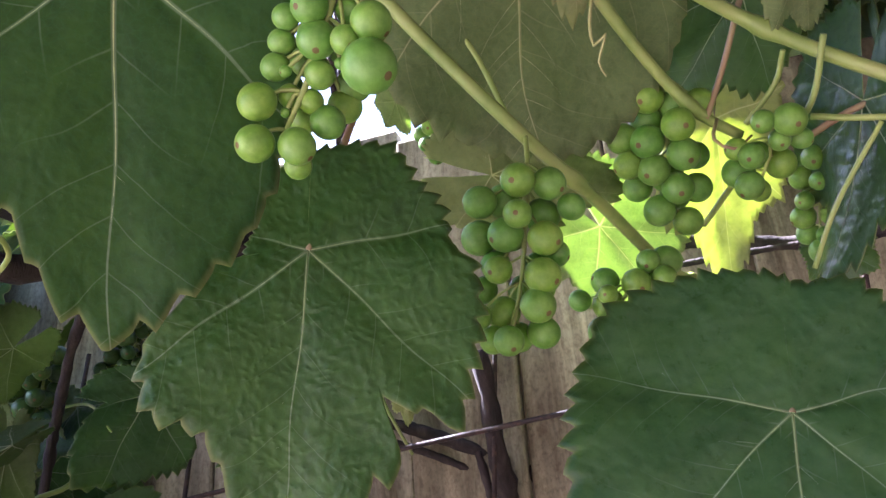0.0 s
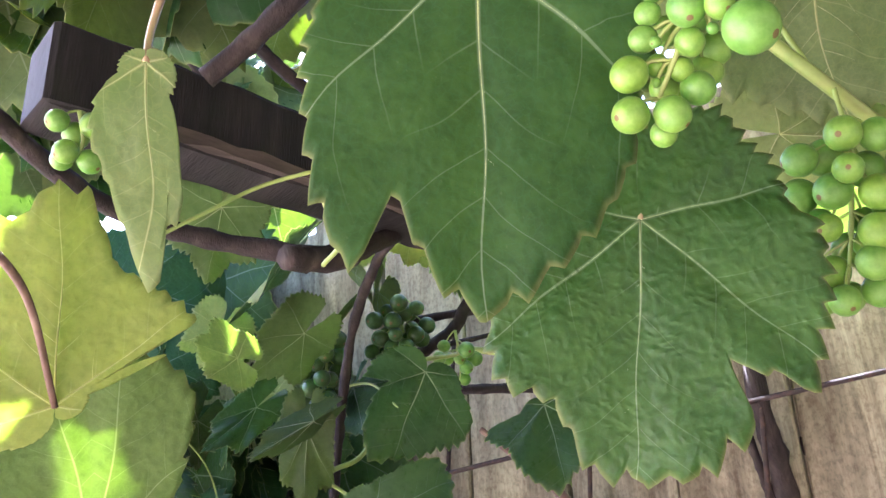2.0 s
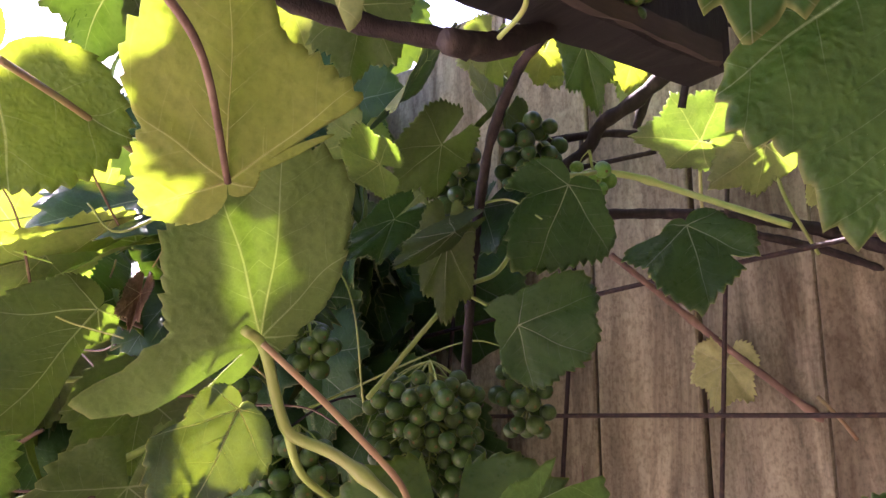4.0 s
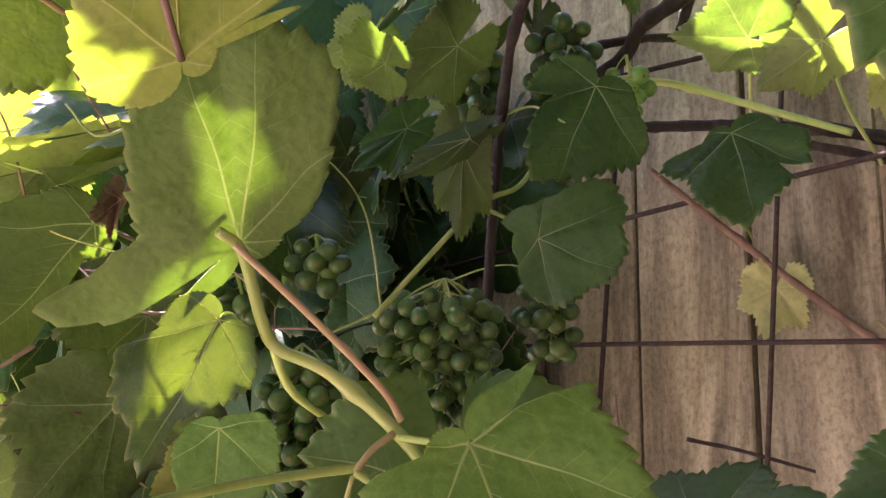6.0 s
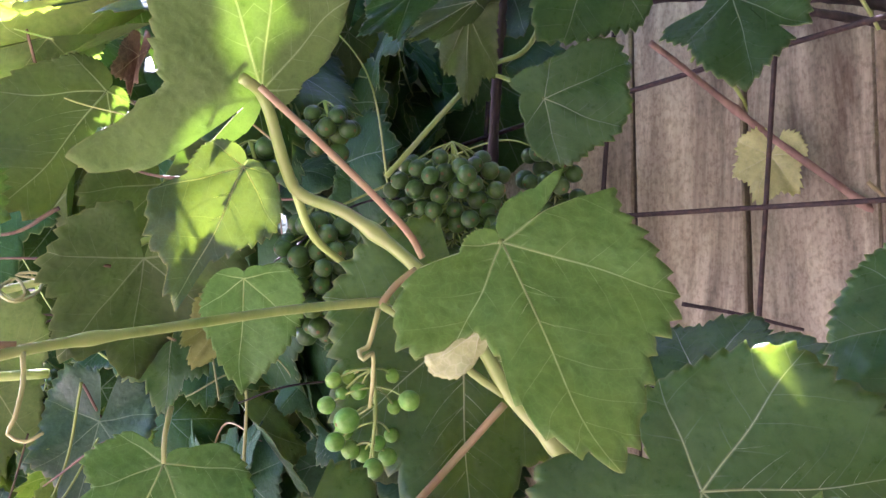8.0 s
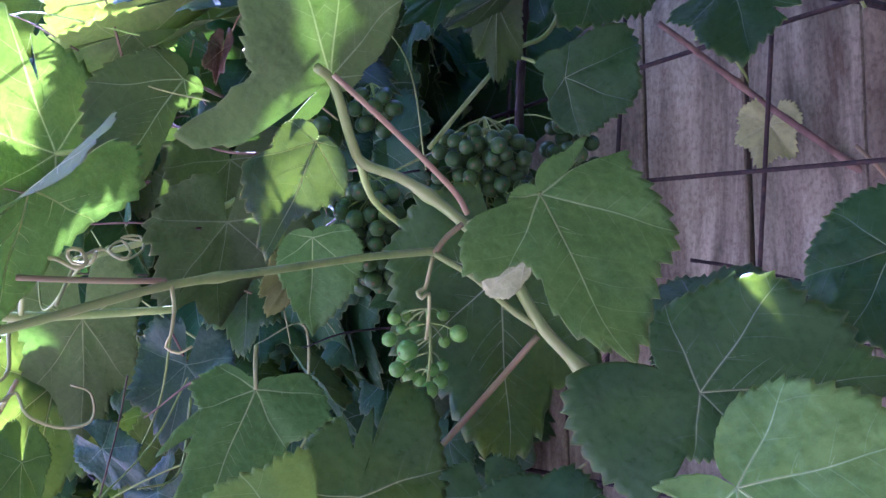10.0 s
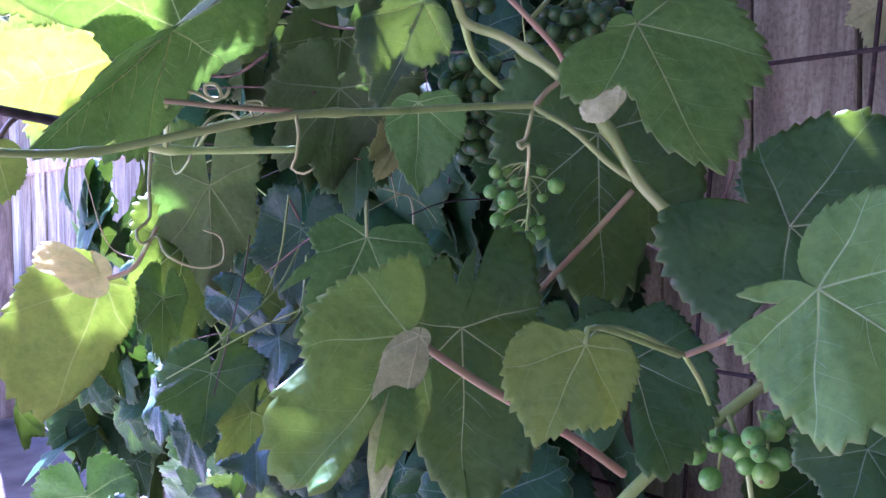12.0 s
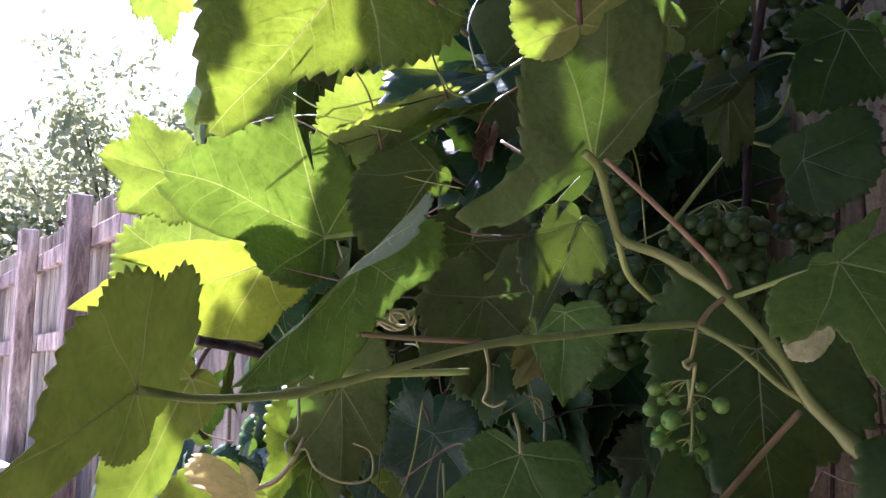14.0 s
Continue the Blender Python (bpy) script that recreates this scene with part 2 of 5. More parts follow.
    tc, mp = nt.nodes.new("ShaderNodeTexCoord"), nt.nodes.new("ShaderNodeMapping")
    off = node(nt, "CombineXYZ")
    mul = nt.nodes.new("ShaderNodeMath")
    mul.operation = "MULTIPLY"
    mul.inputs[1].default_value = 31.0
    nt.links.new(info.outputs["Random"], mul.inputs[0])
    nt.links.new(mul.outputs[0], off.inputs["X"])
    nt.links.new(mul.outputs[0], off.inputs["Z"])
    nt.links.new(tc.outputs["Object"], mp.inputs["Vector"])
    nt.links.new(off.outputs[0], mp.inputs["Location"])
    mp.inputs["Scale"].default_value = (1, 1, 0.07)
    grain = noise_of(nt, mp.outputs["Vector"], 150.0, 6.0, 0.65, 0.4)
    mp2 = nt.nodes.new("ShaderNodeMapping")
    nt.links.new(tc.outputs["Object"], mp2.inputs["Vector"])
    nt.links.new(off.outputs[0], mp2.inputs["Location"])
    mp2.inputs["Scale"].default_value = (1, 1, 0.22)
    stain = noise_of(nt, mp2.outputs["Vector"], 26.0, 4.0, 0.6, 0.5)
    colour = ramp(nt, grain, (0.12, dark), (0.45, pale), (0.85, tuple(min(1, c * 1.25) for c in pale)))
    runs = ramp(nt, stain, (0.36, (0.28, 0.24, 0.20)), (0.56, (1, 1, 1)))
    colour = blend(nt, "MULTIPLY", 0.55, colour, runs)
    worn = noise_of(nt, mp2.outputs["Vector"], 15.0, 6.0, 0.68, 1.2)
    colour = blend(nt, "MULTIPLY", 1.0, colour, ramp(nt, worn, (0.34, (0.34, 0.29, 0.24)), (0.48, (0.82, 0.79, 0.75)), (0.62, (1.3, 1.27, 1.2))))
    speck = noise_of(nt, tc.outputs["Object"], 240.0, 4.0, 0.7)
    colour = blend(nt, "MULTIPLY", 1.0, colour, ramp(nt, speck, (0.36, (0.72, 0.70, 0.68)), (0.55, (1.08, 1.08, 1.08))))
    patch = ramp(nt, noise_of(nt, mp2.outputs["Vector"], 11.0, 5.0), (0.55, (0, 0, 0)), (0.7, (0.5, 0.5, 0.5)))
    colour = blend(nt, "MIX", patch, colour, moss)
    tone = ramp(nt, info.outputs["Random"], (0.0, (0.75, 0.75, 0.76)), (1.0, (1.15, 1.12, 1.08)))
    nt.links.new(blend(nt, "MULTIPLY", 1.0, colour, tone), bsdf.inputs["Base Color"])
    bsdf.inputs["Roughness"].default_value = 0.85
    n1 = bump(nt, speck, 0.35, 0.0015, bump(nt, grain, 0.5, 0.0022))
    nt.links.new(n1, bsdf.inputs["Normal"])
    return m


BOARD = board_material("weathered_fence_board", (0.40, 0.385, 0.272), (0.30, 0.285, 0.20), (0.12, 0.13, 0.065))
POST = board_material("weathered_fence_post", (0.44, 0.38, 0.30), (0.22, 0.18, 0.14), (0.26, 0.24, 0.16))
# kept dark so the added unseen walls throw little light back
SCREEN_WALL = stem_material("screen_wall_brown", [(0.055, 0.042, 0.034), (0.085, 0.066, 0.052)], 0.9, 7.0, 0.5)
PAVER = stem_material("pinkish_paver", [(0.20, 0.145, 0.125), (0.27, 0.205, 0.18), (0.32, 0.25, 0.22)], 0.85, 9.0, 0.4)
SOIL = stem_material("dry_soil", [(0.06, 0.046, 0.032), (0.11, 0.086, 0.06), (0.15, 0.12, 0.085)], 0.95, 6.0, 0.8)
PLASTIC = stem_material("dark_plum_plastic", [(0.030, 0.022, 0.034), (0.050, 0.036, 0.055)], 0.55, 18.0, 0.15)
LID = stem_material("pale_grey_plastic", [(0.62, 0.60, 0.60), (0.72, 0.70, 0.70)], 0.5, 12.0, 0.1)
TREE_LEAF = leaf_material("tree_leaf", (0.022, 0.042, 0.016), (0.045, 0.075, 0.028), (0.25, 0.36, 0.08), 0.2, 0.6, 0.0, 0.1)
TREE_BARK = stem_material("tree_bark", [(0.07, 0.05, 0.04), (0.16, 0.12, 0.09)], 0.9, 12.0, 0.8)


# ---- builders ----
def thing(name, at, label, category, group="", kind=""):
    ob = new(name)
    ob.location = at
    ob.empty_display_size = 0.05
    return tagged(ob, label, category, group, kind)


def mesh_of(name, verts, faces, materials, slots=None, smooth=True):
    me = bpy.data.meshes.new(name)
    me.from_pydata([tuple(v) for v in verts], [], faces)
    for m in materials:
        me.materials.append(m)
    if slots is not None:
        me.polygons.foreach_set("material_index", slots)
    me.polygons.foreach_set("use_smooth", [smooth] * len(me.polygons))
    me.update()
    return me


def child(name, me, parent, label="", m=None):
    """A mesh object under parent; m is its pose in the world, or none where it shares its parent's own space."""
    ob = new(name, me)
    ob.parent = parent
    if m is not None:
        ob.matrix_parent_inverse = Matrix.Translation(-parent.location) if parent.type == "EMPTY" else parent.matrix_basis.inverted()
        ob.matrix_basis = m
    return tagged(ob, label)


def part(name, bm, mat, parent, label="", m=None):
    me = bpy.data.meshes.new(name)
    bm.to_mesh(me)
    bm.free()
    me.materials.append(mat)
    return child(name, me, parent, label, m if m is not None else Matrix())


def spline(points, step):
    """Points along a Catmull-Rom curve, about step metres apart."""
    p = [np.array(q, float) for q in points]
    if len(p) == 2:
        p = [p[0], (p[0] + p[1]) / 2, p[1]]
    ext = [2 * p[0] - p[1], *p, 2 * p[-1] - p[-2]]
    out = []
    for a, b, c, d in zip(ext, ext[1:], ext[2:], ext[3:]):
        n = max(2, int(np.linalg.norm(c - b) / step))
        for k in range(n):
            t = k / n
            out.append(0.5 * (2 * b + (c - a) * t + (2 * a - 5 * b + 4 * c - d) * t * t + (3 * b - a - 3 * c + d) * t ** 3))
    out.append(p[-1])
    return np.array(out)


def tube(points, radii, sides=8):
    """Rings round a line; returns the corners and faces of a closed tube."""
    pts = np.asarray(points)
    n = len(pts)
    tang = np.gradient(pts, axis=0)
    tang /= np.linalg.norm(tang, axis=1)[:, None] + 1e-12
    ref = np.array((0, 0, 1.0)) if abs(tang[0][2]) < 0.9 else np.array((1.0, 0, 0))
    verts, faces = [], []
    for i in range(n):
        side = np.cross(tang[i], ref)
        side /= np.linalg.norm(side) + 1e-12
        ref = np.cross(side, tang[i])
        for k in range(sides):
            a = 2 * math.pi * k / sides
            verts.append(pts[i] + radii[i] * (math.cos(a) * side + math.sin(a) * ref))
    for i in range(n - 1):
        for k in range(sides):
            k2 = (k + 1) % sides
            faces.append((i * sides + k, i * sides + k2, (i + 1) * sides + k2, (i + 1) * sides + k))
    faces += [tuple(range(sides))[::-1], tuple((n - 1) * sides + k for k in range(sides))]
    return verts, faces


def stem(name, parent, points, r0, r1, mat, nodes=(), label="", sides=8, rough=0.0):
    """A stalk, cane or tendril through the points; nodes: shares of its length at which it swells."""
    line = spline(points, max(0.004, r0 * 1.2))
    n = len(line)
    rnd = random.Random(n * 7 + int(abs(line[0][0]) * 1e4))
    radii = []
    for i in range(n):
        s = i / (n - 1)
        r = r0 + (r1 - r0) * s
        for k in nodes:
            r *= 1 + 0.45 * math.exp(-((s - k) * n * r0 * 1.2 / (r0 * 1.8)) ** 2)
        radii.append(r * (1 + rough * rnd.uniform(-1, 1)))
    verts, faces = tube(line, radii, sides)
    if rough:
        verts = [v + np.array([rnd.uniform(-1, 1) for _ in range(3)]) * rough * r0 * 0.5 for v in verts]
    return child(name, mesh_of(name, verts, faces, [mat]), parent, label, Matrix())


# the lengths of a leaf's outline by the angle from its tip, for a leaf one long
ANGLES = (0, 10, 27, 50, 76, 103, 130, 152, 180)


def outline(a, lobes, base):
    radii = (1.0, 0.93, 0.80 - 0.22 * lobes, 0.90, 0.76 - 0.20 * lobes, 0.76, 0.68 * base, 0.60 * base, 0.42 * base)
    return np.interp(a, ANGLES, radii)


class LeafShape:
    """The bent surface of one leaf: flat leaf coordinates in, leaf-space metres out."""

    def __init__(self, length, wide=1.0, lobes=0.35, sinus=14, basal=1.0, cup=0.0, crease=0.0, droop=0.0, wave=0.075, folds=(), seed=0, teeth=25, tooth=0.075, reach=(), ribs=(0, 50, -50, 103, -103)):
        self.length, self.wide, self.lobes, self.sinus, self.basal = length, wide, lobes, sinus, basal
        self.cup, self.crease, self.droop, self.wave, self.folds, self.seed = cup, crease, droop, wave, folds, seed
        self.teeth, self.tooth, self.reach, self.ribs = teeth, tooth, reach, tuple(ribs)
        r = random.Random(seed)
        self.ph = [r.uniform(0, 6.28) for _ in range(8)]
        self.uneven = [r.uniform(0.9, 1.1) for _ in range(9)]
        self.ribs = tuple(k + r.uniform(-4, 4) for k in ribs)
        self.sizes = [np.array([r.choice((0.4, 0.7, 0.9, 1.2, 1.45)) for _ in range(teeth + 3)]) for _ in range(2)]

    def toothed(self, theta):
        """Pointed teeth of uneven size that lean towards the tips of the lobes: 0 in a notch, about 1 on a point."""
        t = np.abs(theta) / math.pi * self.teeth + 0.35 + 1e-9
        k = np.floor(t).astype(int)
        f = t - k
        saw = np.where(f < 1 / 3, (3 * f) ** 1.25, np.clip(1.5 - 1.5 * f, 0, 1) ** 0.8)
        size = np.where(theta > 0, self.sizes[0][k], self.sizes[1][k])
        return saw, size

    def edge(self, theta):
        theta = np.asarray(theta, float)
        saw, size = self.toothed(theta)
        if self.reach:
            r = np.interp(np.degrees(theta), [q[0] for q in self.reach], [q[1] for q in self.reach], period=360)
            return r * (1 + 0.72 * self.tooth * size * (saw - 0.4))
        r = outline(np.degrees(np.abs(theta)), self.lobes, self.basal)
        r = r * np.interp(np.degrees(theta), np.linspace(-180, 180, 9), self.uneven)
        r = r * (1 + 0.02 * np.sin(7 * theta + self.ph[0]) + 0.015 * np.sin(13 * theta + self.ph[1]))
        return r * (1 + 0.9 * self.tooth * size * (saw - 0.35))

    def swirl(self, th, rho):
        """Bends the straight rays of the leaf into slightly bowed veins."""
        return th + rho * (1 - rho) * (0.16 * np.sin(2.0 * th + self.ph[1]) + 0.14 * np.sin(5.0 * th + self.ph[5]) + 0.10 * np.sin(7 * rho + self.ph[7]))

    def surface(self, x, y, off=0.0):
        """x across, y to the tip, in leaf lengths (flat); off: metres above the skin."""
        rho = np.sqrt(x * x + y * y)
        th = np.arctan2(x, y)
        z = self.crease * np.abs(x) + self.cup * (x * x + y * y) + self.droop * np.maximum(y, 0) ** 2
        z = z + self.wave * rho ** 1.6 * (np.sin(3 * th + self.ph[3]) + 0.7 * np.sin(5 * th + self.ph[4]) * rho + 0.35 * np.sin(9 * th + self.ph[5]) * rho)
        z = z + 0.008 * np.sin(12 * x + self.ph[6]) * np.sin(11 * y + self.ph[7])
        # the veins lie in shallow furrows
        deg = np.degrees(th)
        d = np.minimum.reduce([np.abs(deg - k) for k in self.ribs])
        z = z + 0.022 * np.clip(rho * 1.6, 0, 1) * (1 - np.exp(-(d / 9.0) ** 2))
        L = self.length
        p = np.stack([x * self.wide * L, y * L, z * L + off], -1)
        for dist, heading, angle, radius in self.folds:
            h = math.radians(heading)
            hx, hy = math.sin(h), math.cos(h)
            s = p[..., 0] * hx + p[..., 1] * hy - dist * L
            rad = radius * L
            full = math.radians(abs(angle))
            sign = 1 if angle > 0 else -1
            phi = np.clip(s / rad, 0, full)
            rest = np.maximum(s - rad * full, 0)
            zz = p[..., 2] * sign
            along = rad * np.sin(phi) + rest * np.cos(phi) - zz * np.sin(phi)
            up = rad * (1 - np.cos(phi)) + rest * np.sin(phi) + zz * np.cos(phi)
            hit = s > 0
            along = np.where(hit, along, s)
            up = np.where(hit, up, zz) * sign
            p = np.stack([p[..., 0] + (along - s) * hx, p[..., 1] + (along - s) * hy, up], -1)
        return p


def blade_mesh(shape, upper, under, per_tooth=6, rings=12):
    lim = math.radians(180 - shape.sinus)
    th = (np.arange(0, (shape.teeth + 1) * per_tooth) / per_tooth - 0.35) * math.pi / shape.teeth
    th = th[(th > 0) & (th < lim)]
    th = np.concatenate([-th[::-1], [0.0], th, [-lim, lim]])
    ribs = np.sort(np.radians(shape.ribs))
    th = np.unique(np.concatenate([th, ribs[np.abs(ribs) < lim], (ribs[1:] + ribs[:-1]) / 2]))
    n = len(th)
    edge = shape.edge(th)
    near = np.abs(th[:, None] - ribs[None]).min(1)[None]
    rho = np.linspace(0, 1, rings + 1)[1:] ** 0.9
    bent = shape.swirl(th[None], rho[:, None])
    x = rho[:, None] * edge[None] * np.sin(bent)
    y = rho[:, None] * edge[None] * np.cos(bent)
    skin = 0.00022
    verts, faces, slots = [], [], []
    for level, off in enumerate((skin, -skin)):
        start = len(verts)
        verts.append(shape.surface(np.array(0.0), np.array(0.0), off))
        verts.extend(shape.surface(x, y, off).reshape(-1, 3))
        for i in range(n - 1):
            f = (start, start + 2 + i, start + 1 + i)
            faces.append(f if level == 0 else f[::-1])
            slots.append(level)
        for j in range(rings - 1):
            for i in range(n - 1):
                a = start + 1 + j * n + i
                f = (a, a + 1, a + n + 1, a + n)
                faces.append(f if level == 0 else f[::-1])
                slots.append(level)
    half = len(verts) // 2
    for i in range(n - 1):
        a = 1 + (rings - 1) * n + i
        faces.append((a, a + 1, a + 1 + half, a + half))
        slots.append(1)
    me = mesh_of("blade", verts, faces, [upper, under], slots)
    far = rho[:, None] * edge[None]
    for name, values in (("rib", far * np.sin(near)), ("side", far * np.cos(near) - 0.8 * far * np.sin(near) + 0.5 * (far * np.sin(near)) ** 2), ("taper", rho[:, None] + 0 * far), ("gap", np.clip(near / np.radians(26), 0, 1) + 0 * far)):
        one = np.concatenate([[0.0], values.reshape(-1)])
        me.attributes.new(name, "FLOAT", "POINT").data.foreach_set("value", np.concatenate([one, one]).astype(np.float32))
    return me


def vein_mesh(shape, thick=1.0, fine=True):
    """The main veins, as thin ribs that stand out of both skins."""
    verts, faces = [], []
    L = shape.length

    def rib(xs, ys, r0, r1):
        line = shape.surface(np.array(xs), np.array(ys))
        v, f = tube(line, np.linspace(r0, r1, len(xs)), 4)
        k = len(verts)
        verts.extend(v)
        faces.extend(tuple(i + k for i in q) for q in f)

    rnd = random.Random(shape.seed + 5)
    for a in shape.ribs:
        ang = math.radians(a)
        reach = float(shape.edge(ang)) * 0.95
        s = np.linspace(0, reach, 16 if fine else 7)
        th = shape.swirl(ang, s / reach * 0.95)
        main = 0.0080 if abs(a) < 5 else 0.0066
        xs, ys = s * np.sin(th), s * np.cos(th)
        rib(xs, ys, main * L * thick, 0.0016 * L * thick)
        if not fine:
            continue
        # side veins leave the rib in turn and bow towards the margin
        at, side = rnd.uniform(0.16, 0.24), rnd.choice((1, -1))
        while at < 0.86 * reach:
            k = int(np.searchsorted(s, at))
            way = math.atan2(xs[k] - xs[k - 1], ys[k] - ys[k - 1])
            f = (at - s[k - 1]) / (s[k] - s[k - 1])
            px, py = xs[k - 1] + f * (xs[k] - xs[k - 1]), ys[k - 1] + f * (ys[k] - ys[k - 1])
            head = way + side * math.radians(rnd.uniform(44, 56))
            line = [(px, py)]
            for j in range(26):
                px, py = px + 0.024 * math.sin(head), py + 0.024 * math.cos(head)
                head -= side * 0.028
                t = math.atan2(px, py)
                own = abs(math.degrees(t) - a)
                if math.hypot(px, py) > 0.93 * float(shape.edge(t)) or any(abs(math.degrees(t) - q) < own * 0.8 for q in shape.ribs if q != a):
                    break
                line.append((px, py))
            if len(line) > 3:
                r0 = main * 0.50 * (1 - 0.45 * at / reach) * L * thick
                rib([q[0] for q in line], [q[1] for q in line], r0, 0.0006 * L * thick)
            at += rnd.uniform(0.055, 0.095)
            side = -side
    return mesh_of("venation", verts, faces, [VEIN])


def leaf_pose(base, tip, facing):
    y = (Vector(tip) - Vector(base)).normalized()
    z = Vector(facing)
    z = (z - z.dot(y) * y).normalized()
    x = y.cross(z)
    m = Matrix((x, y, z)).transposed().to_4x4()
    m.translation = base
    return m


SHADED = []  # points of the leaves and bunches that hang in the canopy's shade
SUNNY = []  # middle and reach of the leaves that stand in the sun


def vine_leaf(parent, base, tip, facing, wide=1.0, stalk=(), stalk_r=0.0013, stalk_mat=None, label="", upper=None, under=None, thick=1.0, fine=True, **form):
    """A grape leaf from the end of its stalk to its tip; facing: the way its upper side looks."""
    length = (Vector(tip) - Vector(base)).length
    shape = LeafShape(length, wide, seed=form.pop("seed", int(abs(base[0] * 7 + base[2] * 3) * 1000)), **form)
    thick = thick or 0.5
    m = leaf_pose(base, tip, facing)
    if "sun" in label or (upper is YOUNG and not label):
        SUNNY.append((m @ Vector((0, 0.4 * length, 0)), 0.34 * length))
    elif "lit" not in label:
        SHADED.extend(m @ Vector((u * length, v * length, 0)) for u, v in ((0, 0), (0, 0.4), (0, 0.7), (0, 1.0), (0.4, 0.25), (-0.4, 0.25), (0.35, 0.7), (-0.35, 0.7)))
    blade = child("leaf", blade_mesh(shape, upper or UPPER, under or UNDER, 6 if fine else 3, 12 if fine else 7), parent, label, m)
    if shape.ribs:
        child("venation", vein_mesh(shape, thick, fine), blade)
    if stalk:
        st = stem("stalk", parent, [base, *stalk], stalk_r, stalk_r * 1.3, stalk_mat or RUDDY)
        st.parent = blade
        st.matrix_parent_inverse = blade.matrix_basis.inverted()
    return blade


def sphere_mesh(skin):
    bm = bmesh.new()
    bmesh.ops.create_uvsphere(bm, u_segments=18, v_segments=18, radius=1.0)
    for v in bm.verts:
        v.co.z *= 1.04
    for f in bm.faces:
        f.smooth = True
        f.material_index = 1 if f.calc_center_median().z < -1.027 else 0
    me = bpy.data.meshes.new("berry")
    bm.to_mesh(me)
    bm.free()
    me.materials.append(skin)
    me.materials.append(SCAR)
    return me


BERRY_MESH = sphere_mesh(BERRY)
SHADE_BERRY_MESH = sphere_mesh(SHADE_BERRY)


def bunch(top, low, spread, berry_r, count, label, seed=0, vary=0.15, places=(), group="bunches on the vine", berry=None):
    """A hanging bunch from its stalk's top to its lowest berry, berries packed round the axis, or set at the places given."""
    rnd = random.Random(seed)
    top, low = np.array(top), np.array(low)
    ob = thing("grape_bunch", tuple(top), label, "grapes", group)
    axis = low - top
    if "sun" not in label:
        SHADED.extend(Vector(top + axis * f) for f in (0.2, 0.6, 1.0))
    spots = []
    if places:
        spots = [(np.array(p[:3]), p[3]) for p in places]
    tries = 0
    while len(spots) < count and tries < 30000:
        tries += 1
        s = rnd.uniform(0.12, 1.0)
        r = spread * (1.0 - 0.45 * max(0, s - 0.55) / 0.45) * (0.55 + 0.45 * min(1, s / 0.3)) * math.sqrt(rnd.uniform(0.12, 1))
        a = rnd.uniform(0, 6.283)
        p = top + axis * s + np.array((math.cos(a) * r, math.sin(a) * r, rnd.uniform(-0.3, 0.3) * berry_r))
        br = berry_r * rnd.uniform(1 - vary, 1 + vary)
        if all(np.linalg.norm(p - q) > 0.80 * (br + b) for q, b in spots):
            spots.append((p, br))
    line = spline([top, top + axis * 0.5 + np.array((0.002, 0.001, 0)), low - axis * 0.1], 0.008)
    verts, faces = tube(line, np.linspace(0.0016, 0.0007, len(line)), 6)
    child("stem", mesh_of("stem", verts, faces, [GREEN]), ob, "", Matrix())
    for p, br in spots:
        k = min(len(line) - 1, max(0, int(len(line) * (np.dot(p - top, axis) / np.dot(axis, axis) - 0.12))))
        bit = spline([line[k], (line[k] + p) / 2 + np.array((0, 0, 0.002)), p], 0.006)
        v, f = tube(bit, [0.0006] * len(bit), 5)
        child("berry_stalk", mesh_of("berry_stalk", v, f, [GREEN]), ob, "", Matrix())
    for p, br in spots:
        out = Vector(p - (top + axis * min(1, max(0, np.dot(p - top, axis) / np.dot(axis, axis))))) + Vector((rnd.uniform(-1, 1), rnd.uniform(-1, 1), -1.2)) * 0.004
        m = Matrix.Translation(p) @ (-out).to_track_quat("Z", "Y").to_matrix().to_4x4() @ Matrix.Diagonal((br, br, br, 1))
        child("berry", berry or BERRY_MESH, ob, "", m)
    return ob


def box(size, bevel=0.0, segments=1):
    bm = bmesh.new()
    bmesh.ops.create_cube(bm, size=1.0)
    bmesh.ops.scale(bm, vec=size, verts=bm.verts)
    if bevel:
        bmesh.ops.bevel(bm, geom=bm.edges[:], offset=bevel, segments=segments, affect="EDGES", profile=0.5)
    return bm


# ---- structure: ground, patio, fence ----
GROUND = 0.55
FENCE_AT = Vector((-0.10, 0.915, GROUND))
ALONG = Vector((-0.940, 0.342, 0.0)).normalized()
OUT = Vector((-ALONG.y, ALONG.x, 0.0))
OUT = OUT if OUT.y < 0 else -OUT


def fence_pose(s, out, z, lean=0.0):
    """A pose on the fence: s metres along it, out metres towards the garden, z above the ground; x runs along, y out."""
    m = Matrix((ALONG, OUT, Vector((0, 0, 1)))).transposed().to_4x4()
    m.translation = FENCE_AT + ALONG * s + OUT * out + Vector((0, 0, z))
    return m @ Matrix.Rotation(radians(lean), 4, "Y")


bm = bmesh.new()
bmesh.ops.create_grid(bm, x_segments=40, y_segments=40, size=400)
ground_me = bpy.data.meshes.new("ground")
bm.to_mesh(ground_me)
bm.free()
ground_me.materials.append(SOIL)
ground = tagged(new("ground", ground_me), "dry brown garden soil reaching away beyond the fence", "ground", kind="structure")
ground.location = (0, 0, GROUND - 0.03)

patio = thing("patio", (-3.0, 0.0, GROUND - 0.03), "sunlit pinkish paved patio beside the wooden fence", "patio", kind="structure")
paver_me = None
for i in range(26):
    for j in range(11):
        if paver_me is None:
            bm = box((0.292, 0.292, 0.05), 0.004)
            paver_me = bpy.data.meshes.new("paver")
            bm.to_mesh(paver_me)
            bm.free()
